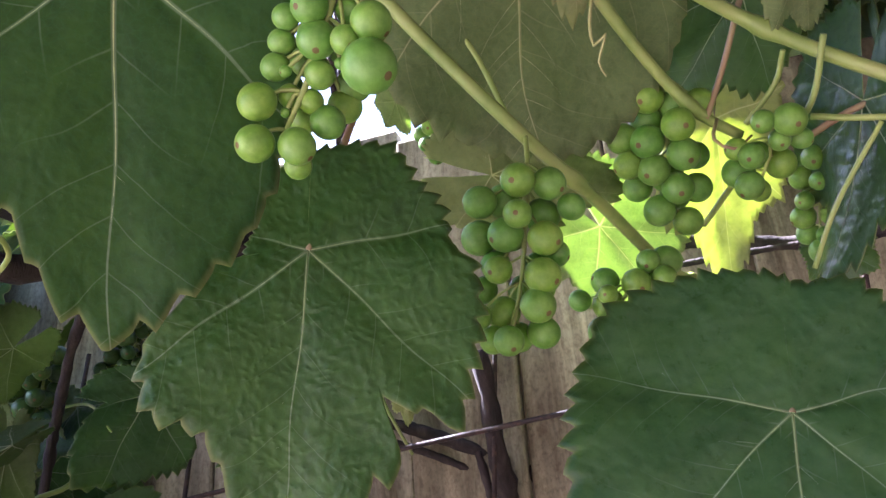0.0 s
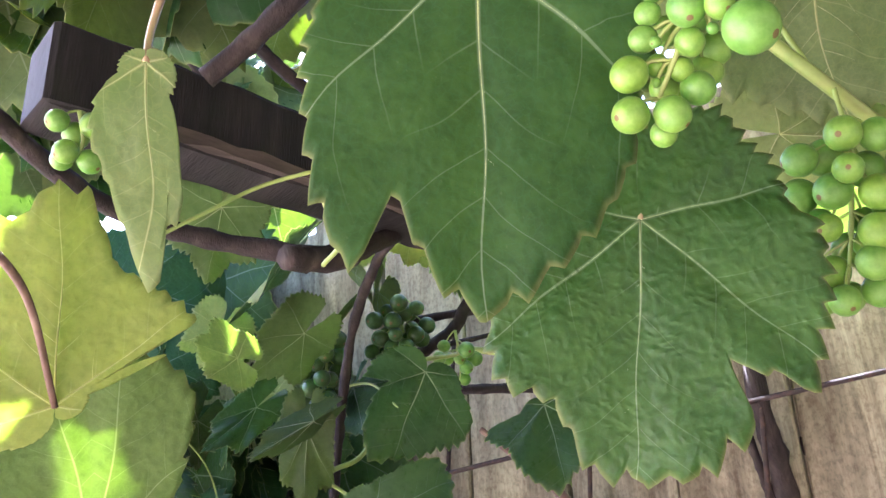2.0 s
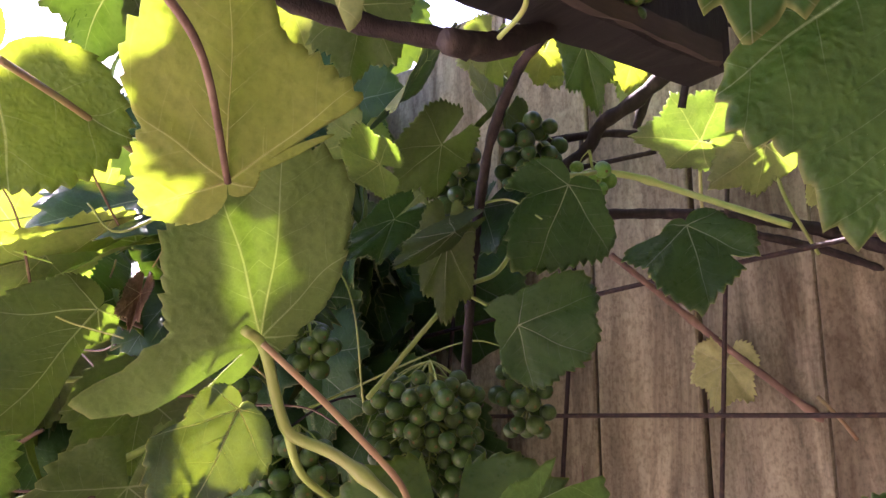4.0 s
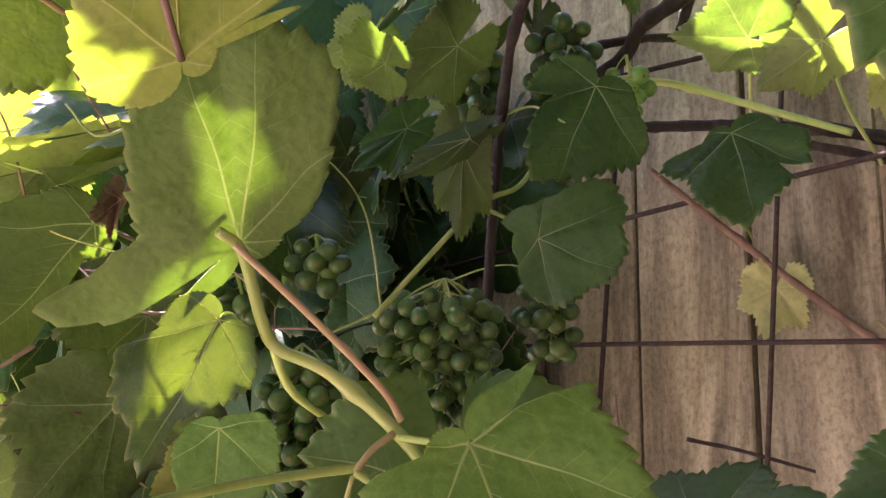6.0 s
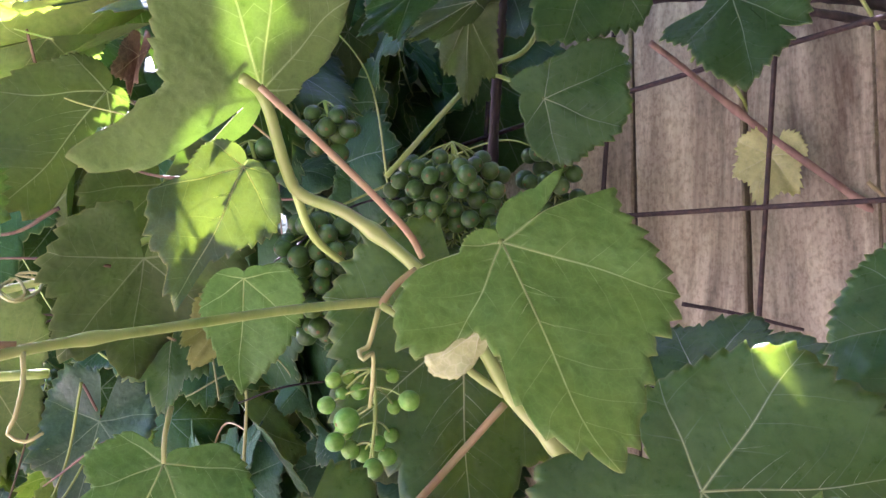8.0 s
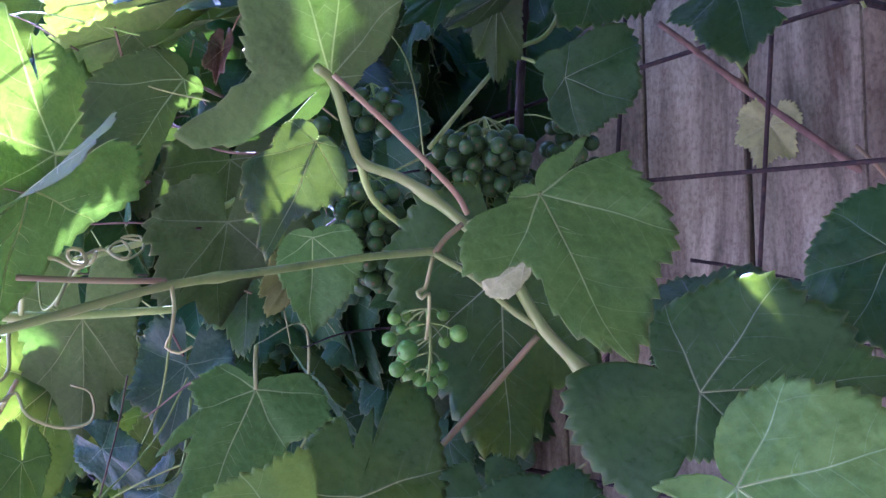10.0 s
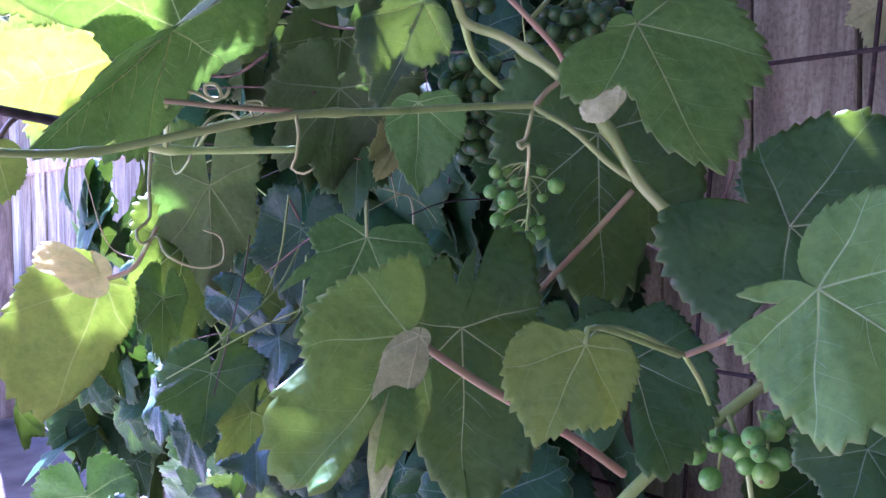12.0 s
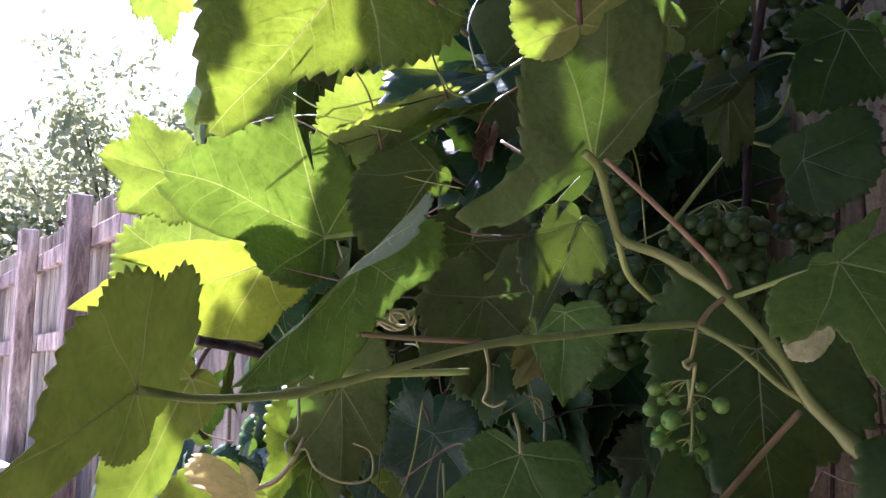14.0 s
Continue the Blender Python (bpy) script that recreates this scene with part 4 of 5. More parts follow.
bunch((-0.150, 0.548, 1.783), (-0.156, 0.564, 1.751), 0.012, 0.006, 10, "green grapes at the rafter's end", seed=22, berry=SHADE_BERRY_MESH)
bunch((-0.318, 0.709, 1.734), (-0.329, 0.724, 1.672), 0.018, 0.0075, 22, "green grapes among shaded leaves", seed=23, berry=SHADE_BERRY_MESH)
bunch((-0.269, 0.772, 1.781), (-0.282, 0.791, 1.715), 0.03, 0.0075, 30, "green grapes among shaded leaves", seed=24, berry=SHADE_BERRY_MESH)
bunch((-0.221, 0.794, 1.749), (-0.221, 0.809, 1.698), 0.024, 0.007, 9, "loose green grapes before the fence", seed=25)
bunch((-0.326, 0.657, 1.547), (-0.330, 0.661, 1.442), 0.044, 0.0064, 130, "heavy bunch of green grapes in deep shade", seed=26, berry=SHADE_BERRY_MESH, vary=0.1)
bunch((-0.401, 0.594, 1.499), (-0.398, 0.594, 1.410), 0.027, 0.0066, 64, "bunch of green grapes in deep shade", seed=27, berry=SHADE_BERRY_MESH, vary=0.12)
bunch((-0.412, 0.623, 1.578), (-0.412, 0.630, 1.541), 0.022, 0.007, 16, "green grapes in deep shade", seed=28, berry=SHADE_BERRY_MESH)
bunch((-0.268, 0.714, 1.553), (-0.268, 0.720, 1.495), 0.024, 0.007, 26, "bunch of green grapes in deep shade", seed=29, berry=SHADE_BERRY_MESH)
bunch((-0.458, 0.597, 1.548), (-0.456, 0.603, 1.513), 0.022, 0.007, 14, "green grapes in deep shade", seed=30, berry=SHADE_BERRY_MESH)
bunch((-0.612, 0.564, 1.389), (-0.608, 0.564, 1.336), 0.014, 0.0036, 26, "bunch of tiny green grapes in deep shade", seed=31, berry=SHADE_BERRY_MESH)
vine_leaf(old_vine, (-0.256, 0.651, 1.570), (-0.204, 0.669, 1.544), (0.243, -0.957, -0.156), 1.00, stalk=[(-0.281, 0.661, 1.587), (-0.314, 0.688, 1.605)], stalk_mat=GREEN, label='dark green leaf in the shade before the fence', reach=[(-123, 0.37), (-93, 0.52), (-77, 0.8), (-65, 1.02), (-45, 1.02), (-32, 0.91), (-18, 0.97), (8, 0.88), (20, 0.78), (46, 0.8), (69, 0.67), (108, 0.33), (168, 0.27), (179, 0.45)], sinus=0.05, seed=114)
vine_leaf(old_vine, (-0.220, 0.672, 1.679), (-0.243, 0.662, 1.609), (0.501, -0.864, -0.048), 1.00, label='dark green leaf in the shade', reach=[(-81, 0.45), (-64, 0.74), (-48, 0.84), (-27, 0.82), (1, 0.97), (15, 1.15), (32, 0.86), (56, 0.41), (65, 0.66), (180, 0.05)], sinus=4, seed=115)
vine_leaf(old_vine, (-0.139, 0.775, 1.666), (-0.130, 0.750, 1.588), (-0.150, -0.946, 0.287), 1.00, stalk=[(-0.177, 0.841, 1.637)], stalk_mat=GREEN, reach=[(-82, 0.42), (-73, 0.67), (-49, 0.79), (-38, 0.56), (-38, 0.77), (-11, 0.86), (1, 0.99), (19, 0.84), (47, 0.61), (74, 0.74), (82, 0.64), (85, 0.27), (180, 0.05)], sinus=4, seed=116)
vine_leaf(old_vine, (-0.117, 0.905, 1.561), (-0.128, 0.910, 1.518), (0.038, -0.991, -0.127), 0.92, upper=PALE, lobes=0.3, tooth=0.1, teeth=22, label='small pale young leaf lit by the sun', thick=0, seed=117)
vine_leaf(old_vine, (-0.018, 0.913, 1.485), (-0.010, 0.912, 1.468), (-0.123, -0.992, 0.006), 1.48, upper=YOUNG, fine=False, thick=0, seed=118)
vine_leaf(old_vine, (-0.123, 0.765, 1.736), (-0.176, 0.768, 1.748), (0.195, 0.746, 0.636), 0.90, upper=YOUNG, crease=0.4, label='leaf glowing yellow-green in the sun', thick=0, seed=119)
vine_leaf(old_vine, (-0.072, 0.767, 1.727), (-0.114, 0.776, 1.701), (-0.078, 0.889, 0.451), 0.90, upper=YOUNG, crease=0.2, label='leaf glowing yellow-green in the sun', thick=0, seed=120)
vine_leaf(old_vine, (-0.030, 0.782, 1.701), (-0.030, 0.791, 1.668), (0.102, 0.959, 0.263), 0.52, upper=YOUNG, thick=0, seed=121)
vine_leaf(old_vine, (-0.214, 0.741, 1.829), (-0.209, 0.765, 1.776), (0.158, -0.909, -0.386), 0.55, seed=122)
vine_leaf(old_vine, (-0.184, 0.846, 1.852), (-0.193, 0.856, 1.826), (-0.114, 0.916, 0.385), 0.93, upper=YOUNG, thick=0, seed=123)
vine_leaf(old_vine, (-0.263, 0.807, 1.860), (-0.273, 0.818, 1.829), (-0.196, 0.896, 0.398), 0.99, upper=YOUNG, thick=0, seed=124)
vine_leaf(old_vine, (-0.375, 0.625, 1.719), (-0.391, 0.629, 1.683), (-0.45, 0.75, 0.55), 0.90, upper=YOUNG, fine=False, crease=0.3, label='small leaf glowing yellow-green in the sun', seed=190)
vine_leaf(old_vine, (-0.319, 0.817, 1.881), (-0.335, 0.821, 1.831), (-0.25, 0.75, 0.55), 0.80, upper=YOUNG, fine=False, crease=0.3, label='small leaf glowing yellow-green in the sun', seed=192)
vine_leaf(old_vine, (-0.275, 0.859, 1.890), (-0.259, 0.863, 1.840), (-0.45, 0.75, 0.55), 0.70, upper=YOUNG, fine=False, crease=-0.3, label='small leaf glowing yellow-green in the sun', seed=193)
vine_leaf(old_vine, (-0.177, 0.878, 1.880), (-0.193, 0.882, 1.825), (-0.35, 0.75, 0.55), 0.70, upper=YOUNG, fine=False, crease=0.3, label='small leaf glowing yellow-green in the sun', seed=194)
vine_leaf(old_vine, (-0.383, 0.746, 1.692), (-0.367, 0.750, 1.660), (-0.25, 0.75, 0.55), 0.90, upper=YOUNG, fine=False, crease=-0.3, label='small leaf glowing yellow-green in the sun', seed=195)
vine_leaf(old_vine, (-0.469, 0.680, 1.872), (-0.453, 0.684, 1.822), (-0.35, 0.75, 0.55), 0.80, upper=YOUNG, fine=False, crease=-0.3, label='small leaf glowing yellow-green in the sun', seed=197)
left_shoot = thing("vine_shoot", (-0.218, 0.523, 1.356), "green vine shoot with sunlit translucent leaves", "grapevine", "shoots of the vine")
vine_leaf(left_shoot, (-0.208, 0.250, 1.688), (-0.222, 0.285, 1.621), (-0.411, 0.765, 0.496), 1.00, stalk=[(-0.208, 0.251, 1.703), (-0.200, 0.248, 1.728)], wave=0.09, tooth=0.11, teeth=18, label='pale grey-green leaf hanging edge-on', reach=[(-127, 0.08), (-66, 0.13), (-31, 0.46), (-23, 0.5), (-9, 0.71), (-6, 0.86), (0, 1.0), (3, 1.0), (7, 0.76), (15, 0.63), (19, 0.42), (33, 0.18), (107, 0.1), (180, 0.05)], sinus=4, seed=125)
vine_leaf(left_shoot, (-0.326, 0.378, 1.603), (-0.301, 0.328, 1.691), (-0.657, 0.557, 0.508), 1.00, stalk=[(-0.307, 0.326, 1.639), (-0.306, 0.289, 1.656), (-0.304, 0.247, 1.673)], wave=0.03, stalk_r=0.0017, stalk_mat=BROWN, label='pale leaf lit from behind by the sun', reach=[(-73, 0.15), (-68, 0.56), (-62, 0.31), (-61, 0.73), (-41, 0.69), (-22, 0.68), (-13, 0.85), (-8, 0.99), (5, 1.0), (7, 0.89), (19, 0.89), (24, 0.82), (37, 0.7), (54, 0.44), (111, 0.37), (180, 0.05)], sinus=4, seed=126)
vine_leaf(left_shoot, (-0.355, 0.462, 1.542), (-0.333, 0.426, 1.637), (-0.663, 0.634, 0.397), 1.00, wave=0.03, label='large sunlit leaf seen from below', ribs=(0, 20, -45, -92, -122), thick=0, upper=DIM_UPPER, under=DIM_UNDER, reach=[(-79, 0.21), (-64, 0.39), (-41, 0.65), (-29, 0.94), (-20, 1.03), (-8, 1.06), (0, 0.99), (14, 0.91), (27, 0.89), (40, 0.78), (58, 0.59), (87, 0.46), (102, 0.69), (106, 0.95), (113, 0.94), (125, 0.65), (130, 0.08), (136, 0.41), (180, 0.05)], sinus=4, seed=127)
vine_leaf(left_shoot, (-0.440, 0.466, 1.572), (-0.447, 0.466, 1.548), (0.5, -0.8, 0.2), 0.4, upper=SCORCHED, under=SCORCHED, crease=0.7, wave=0.2, fine=False, label="scorched brown curled edge of a leaf", seed=184)
stem("leaf_stalk", left_shoot, [(-0.335, 0.431, 1.535), (-0.309, 0.458, 1.503), (-0.285, 0.485, 1.470), (-0.279, 0.494, 1.455)], 0.0018, 0.002, RUDDY)
stem("cane", left_shoot, [(-0.353, 0.442, 1.544), (-0.350, 0.457, 1.536), (-0.347, 0.472, 1.503), (-0.344, 0.482, 1.490), (-0.319, 0.491, 1.478), (-0.284, 0.498, 1.450), (-0.257, 0.509, 1.416), (-0.241, 0.519, 1.384), (-0.219, 0.528, 1.357), (-0.190, 0.534, 1.320)], 0.003, 0.0042, GREEN, nodes=(0.38, 0.62, 0.85))
stem("cane", left_shoot, [(-0.350, 0.483, 1.498), (-0.350, 0.504, 1.470), (-0.343, 0.532, 1.453)], 0.0028, 0.002, GREEN)
stem("leaf_stalk", left_shoot, [(-0.283, 0.495, 1.449), (-0.291, 0.488, 1.441), (-0.296, 0.480, 1.431)], 0.0018, 0.0018, RUDDY)
stem("cane", left_shoot, [(-0.296, 0.480, 1.431), (-0.275, 0.492, 1.416), (-0.257, 0.509, 1.395), (-0.244, 0.518, 1.384)], 0.002, 0.0022, GREEN)
stem("cane", left_shoot, [(-0.295, 0.486, 1.433), (-0.324, 0.440, 1.429), (-0.345, 0.388, 1.423), (-0.362, 0.323, 1.416), (-0.379, 0.270, 1.404), (-0.398, 0.236, 1.395), (-0.404, 0.209, 1.392), (-0.404, 0.173, 1.392), (-0.390, 0.134, 1.396)], 0.0024, 0.0017, GREEN, nodes=(0.4, 0.75))
stem("cane", left_shoot, [(-0.400, 0.371, 1.403), (-0.430, 0.339, 1.402), (-0.447, 0.312, 1.402), (-0.460, 0.292, 1.406)], 0.0021, 0.0023, GREEN, nodes=(0.7,))
stem("cane", left_shoot, [(-0.459, 0.285, 1.407), (-0.471, 0.259, 1.415), (-0.479, 0.236, 1.419)], 0.0027, 0.0027, BARK)
stem("leaf_stalk", left_shoot, [(-0.363, 0.322, 1.418), (-0.382, 0.298, 1.419), (-0.401, 0.272, 1.421)], 0.0015, 0.0013, RUDDY)
stem("leaf_stalk", left_shoot, [(-0.447, 0.313, 1.402), (-0.430, 0.300, 1.417), (-0.415, 0.286, 1.422)], 0.0014, 0.0012, GREEN)
stem("tendril", left_shoot, [(-0.361, 0.323, 1.416), (-0.357, 0.320, 1.405), (-0.355, 0.315, 1.393), (-0.357, 0.314, 1.388), (-0.352, 0.317, 1.385), (-0.347, 0.320, 1.388)], 0.001, 0.0006, TENDRIL)
stem("tendril", left_shoot, [(-0.297, 0.480, 1.429), (-0.299, 0.477, 1.417), (-0.301, 0.476, 1.410), (-0.304, 0.472, 1.408), (-0.301, 0.471, 1.404), (-0.298, 0.475, 1.407), (-0.303, 0.485, 1.393), (-0.309, 0.493, 1.378)], 0.0014, 0.001, TENDRIL)
bunch((-0.310, 0.499, 1.397), (-0.310, 0.494, 1.343), 0.018, 0.005, 0, "small open bunch of shining green grapes", seed=33, places=[(-0.331, 0.494, 1.391, 0.0044), (-0.326, 0.502, 1.392, 0.0040), (-0.307, 0.517, 1.392, 0.0040), (-0.334, 0.492, 1.378, 0.0048), (-0.319, 0.500, 1.385, 0.0046), (-0.290, 0.501, 1.381, 0.0055), (-0.317, 0.483, 1.372, 0.0066), (-0.327, 0.496, 1.384, 0.0035), (-0.310, 0.525, 1.374, 0.0042), (-0.329, 0.492, 1.359, 0.0052), (-0.324, 0.500, 1.354, 0.0052), (-0.309, 0.502, 1.358, 0.0044), (-0.311, 0.523, 1.359, 0.0042), (-0.306, 0.508, 1.350, 0.0050), (-0.308, 0.495, 1.346, 0.0054), (-0.320, 0.507, 1.351, 0.0048), (-0.330, 0.504, 1.363, 0.0050)])
vine_leaf(left_shoot, (-0.198, 0.379, 1.453), (-0.158, 0.368, 1.379), (0.427, -0.834, 0.350), 1.00, stalk=[(-0.223, 0.408, 1.451), (-0.271, 0.476, 1.448)], wave=0.03, stalk_mat=GREEN, label='fresh green leaf with a folded-over edge', upper=FRESH, reach=[(-127, 0.29), (-119, 0.45), (-106, 0.17), (-96, 0.56), (-84, 0.53), (-65, 0.63), (-53, 0.73), (-44, 0.77), (-30, 0.73), (-18, 0.83), (-1, 1.01), (7, 0.9), (14, 0.82), (22, 0.66), (26, 0.51), (38, 0.41), (46, 0.45), (57, 0.61), (66, 0.62), (79, 0.53), (91, 0.39), (94, 0.19), (180, 0.05)], sinus=4, seed=128)
vine_leaf(left_shoot, (-0.369, 0.466, 1.504), (-0.383, 0.434, 1.430), (0.816, -0.572, 0.080), 1.00, wave=0.06, label='glossy bluish-green leaf reflecting the sky', upper=GLOSS, reach=[(-113, 0.14), (-80, 0.28), (-49, 0.47), (-22, 0.53), (-5, 0.65), (-2, 0.81), (0, 1.0), (8, 0.94), (13, 0.82), (24, 0.81), (34, 0.73), (47, 0.63), (53, 0.38), (180, 0.05)], sinus=4, seed=129)
vine_leaf(left_shoot, (-0.407, 0.520, 1.447), (-0.411, 0.523, 1.379), (0.500, -0.863, -0.067), 1.00, upper=FRESH, reach=[(-127, 0.19), (-114, 0.36), (-84, 0.51), (-45, 0.65), (-21, 0.78), (0, 1.0), (23, 0.63), (57, 0.43), (84, 0.3), (123, 0.16), (180, 0.05)], sinus=4, seed=130)
vine_leaf(left_shoot, (-0.435, 0.538, 1.424), (-0.455, 0.537, 1.391), (-0.780, 0.447, 0.438), 0.76, seed=131)
vine_leaf(left_shoot, (-0.414, 0.460, 1.348), (-0.427, 0.420, 1.265), (0.558, -0.783, 0.276), 1.00, stalk=[(-0.417, 0.464, 1.361), (-0.434, 0.489, 1.373)], stalk_mat=TENDRIL, label='green leaf with curled edges', upper=FRESH, under=DIM_UNDER, reach=[(-141, 0.16), (-127, 0.36), (-102, 0.48), (-85, 0.56), (-51, 0.43), (-14, 0.71), (0, 1.0), (16, 0.88), (20, 0.71), (34, 0.5), (36, 0.76), (51, 0.39), (76, 0.44), (94, 0.34), (113, 0.28), (131, 0.11), (180, 0.05)], sinus=4, seed=132)
vine_leaf(left_shoot, (-0.390, 0.134, 1.396), (-0.359, 0.071, 1.374), (-0.879, -0.467, 0.096), 1.00, wave=0.04, label='large grey-green leaf close by in shade', reach=[(-174, 0.86), (-156, 0.88), (-143, 0.81), (-119, 0.54), (-87, 0.58), (-56, 0.59), (-30, 0.74), (-5, 0.83), (0, 1.21), (3, 1.03), (15, 0.75), (26, 0.38), (135, 0.3), (177, 0.62)], sinus=0.05, seed=133)
vine_leaf(left_shoot, (-0.478, 0.232, 1.400), (-0.485, 0.186, 1.329), (-0.989, 0.146, -0.006), 1.00, stalk=[(-0.485, 0.253, 1.418), (-0.490, 0.292, 1.418)], label='leaf hanging in sunlight with clear veins', thick=0, reach=[(-43, 0.34), (-22, 0.6), (-9, 0.87), (0, 1.0), (9, 0.83), (24, 0.62), (32, 0.35), (180, 0.05)], sinus=4, seed=134)
vine_leaf(left_shoot, (-0.424, 0.300, 1.463), (-0.441, 0.221, 1.392), (0.923, 0.124, -0.364), 0.32, lobes=0.4, upper=FRESH, crease=0.3, label='narrow bluish leaf turned edge-on', seed=135)
vine_leaf(left_shoot, (-0.618, 0.403, 1.316), (-0.609, 0.342, 1.224), (-0.813, 0.448, -0.373), 1.00, stalk=[(-0.589, 0.407, 1.326), (-0.552, 0.390, 1.347)], stalk_mat=TENDRIL, label='sunlit leaf with strong pale veins', thick=0, reach=[(-58, 0.56), (-35, 0.76), (-13, 0.95), (0, 1.0), (12, 0.76), (28, 0.48), (62, 0.31), (100, 0.17), (180, 0.05)], sinus=4, seed=136)
vine_leaf(left_shoot, (-0.578, 0.371, 1.324), (-0.598, 0.337, 1.344), (-0.842, 0.190, -0.505), 1.00, upper=DRY, under=DRY, wave=0.12, label='dried pale brown curled leaf', reach=[(-47, 0.45), (-39, 0.09), (-19, 0.97), (-2, 1.03), (20, 0.92), (29, 0.7), (180, 0.05)], sinus=4, seed=137)
stem("tendril", left_shoot, [(-0.558, 0.400, 1.411), (-0.560, 0.399, 1.387), (-0.556, 0.395, 1.364), (-0.558, 0.385, 1.355), (-0.551, 0.383, 1.346), (-0.548, 0.394, 1.351), (-0.535, 0.391, 1.338), (-0.519, 0.402, 1.329), (-0.506, 0.414, 1.332), (-0.507, 0.415, 1.349), (-0.517, 0.408, 1.355)], 0.0014, 0.0008, TENDRIL)
stem("leaf_stalk", left_shoot, [(-0.555, 0.401, 1.358), (-0.568, 0.393, 1.332), (-0.582, 0.385, 1.323), (-0.603, 0.378, 1.321)], 0.0015, 0.0012, RUDDY)
stem("tendril", left_shoot, [(-0.524, 0.404, 1.405), (-0.531, 0.424, 1.428), (-0.538, 0.443, 1.439), (-0.533, 0.453, 1.442), (-0.521, 0.456, 1.435), (-0.516, 0.460, 1.439), (-0.527, 0.463, 1.448), (-0.527, 0.451, 1.441), (-0.512, 0.450, 1.434), (-0.509, 0.464, 1.441), (-0.517, 0.470, 1.451), (-0.527, 0.463, 1.450), (-0.511, 0.475, 1.446), (-0.513, 0.475, 1.437)], 0.0012, 0.0008, TENDRIL)
stem("leaf_stalk", left_shoot, [(-0.614, 0.485, 1.519), (-0.589, 0.505, 1.523), (-0.563, 0.536, 1.529), (-0.535, 0.579, 1.532)], 0.0022, 0.0022, GREEN)
stem("cane", left_shoot, [(-0.603, 0.493, 1.437), (-0.549, 0.533, 1.456), (-0.490, 0.566, 1.489), (-0.463, 0.599, 1.515)], 0.0028, 0.0026, GREEN)
vine_leaf(left_shoot, (-0.614, 0.486, 1.519), (-0.659, 0.351, 1.562), (0.930, -0.350, -0.115), 1.00, wave=0.04, label='large leaf glowing yellow-green in the sun', upper=PUCKER, thick=0, reach=[(-25, 0.5), (-18, 0.77), (-10, 0.95), (-2, 0.99), (7, 0.92), (21, 0.81), (38, 0.72), (53, 0.76), (58, 0.3), (60, 0.62), (180, 0.05)], sinus=4, seed=138)
vine_leaf(left_shoot, (-0.646, 0.446, 1.494), (-0.689, 0.305, 1.450), (0.955, -0.234, -0.184), 1.00, wave=0.03, upper=YOUNG, label='large leaf glowing yellow-green in the sun', thick=0, reach=[(-161, 0.34), (-105, 0.29), (-78, 0.41), (-43, 0.52), (-15, 0.59), (0, 1.0), (6, 0.87), (11, 0.65), (14, 0.8), (23, 0.55), (37, 0.26), (142, 0.28), (170, 0.42)], sinus=0.05, seed=139)
stem("tendril", left_shoot, [(-0.451, 0.295, 1.409), (-0.439, 0.299, 1.421), (-0.426, 0.302, 1.429), (-0.414, 0.305, 1.430), (-0.404, 0.307, 1.425), (-0.401, 0.311, 1.428), (-0.405, 0.311, 1.434), (-0.412, 0.310, 1.434), (-0.412, 0.313, 1.428), (-0.402, 0.315, 1.428), (-0.400, 0.316, 1.433)], 0.0013, 0.0009, TENDRIL)
vine_leaf(left_shoot, (-0.507, 0.400, 1.704), (-0.603, 0.362, 1.580), (0.625, -0.736, -0.260), 1.00, label='large leaf glowing yellow-green in the sun', upper=PUCKER, thick=0, reach=[(-127, 0.42), (-103, 0.55), (-75, 0.53), (-41, 0.47), (-16, 0.55), (-6, 0.67), (-6, 0.82), (-3, 0.93), (4, 1.07), (14, 0.93), (27, 0.82), (37, 0.76), (57, 0.6), (180, 0.05)], sinus=4, seed=140)
vine_leaf(left_shoot, (-0.500, 0.600, 1.683), (-0.568, 0.501, 1.631), (0.351, -0.617, 0.704), 1.00, label='sunlit leaf with its glossy upper side turned up', thick=0, upper=GLOSS, reach=[(-49, 0.4), (-29, 0.75), (-23, 0.88), (-22, 0.42), (-2, 1.02), (3, 0.93), (31, 0.76), (52, 0.38), (149, 0.1), (180, 0.05)], sinus=4, seed=141)
vine_leaf(left_shoot, (-0.589, 0.544, 1.614), (-0.507, 0.607, 1.654), (0.214, -0.706, 0.675), 0.45, crease=0.5, cup=0.2, upper=YOUNG, thick=0, seed=142)
vine_leaf(left_shoot, (-0.575, 0.527, 1.618), (-0.616, 0.476, 1.592), (-0.719, 0.671, -0.183), 0.50, crease=0.3, upper=YOUNG, thick=0, seed=143)
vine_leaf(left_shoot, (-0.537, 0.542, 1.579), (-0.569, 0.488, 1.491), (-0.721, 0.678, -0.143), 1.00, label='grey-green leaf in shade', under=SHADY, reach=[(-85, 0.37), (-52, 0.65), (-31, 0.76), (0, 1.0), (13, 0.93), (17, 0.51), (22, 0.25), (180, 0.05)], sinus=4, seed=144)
vine_leaf(left_shoot, (-0.425, 0.570, 1.613), (-0.475, 0.561, 1.560), (0.057, -0.992, 0.113), 0.60, seed=145)
vine_leaf(left_shoot, (-0.902, 0.550, 1.626), (-0.926, 0.478, 1.637), (0.941, -0.288, 0.179), 1.00, upper=YOUNG, thick=0, label='leaf washed pale by the sun', seed=146)
vine_leaf(left_shoot, (-0.902, 0.580, 1.514), (-0.821, 0.648, 1.598), (0.559, -0.820, 0.124), 0.90, upper=YOUNG, thick=0, seed=147)
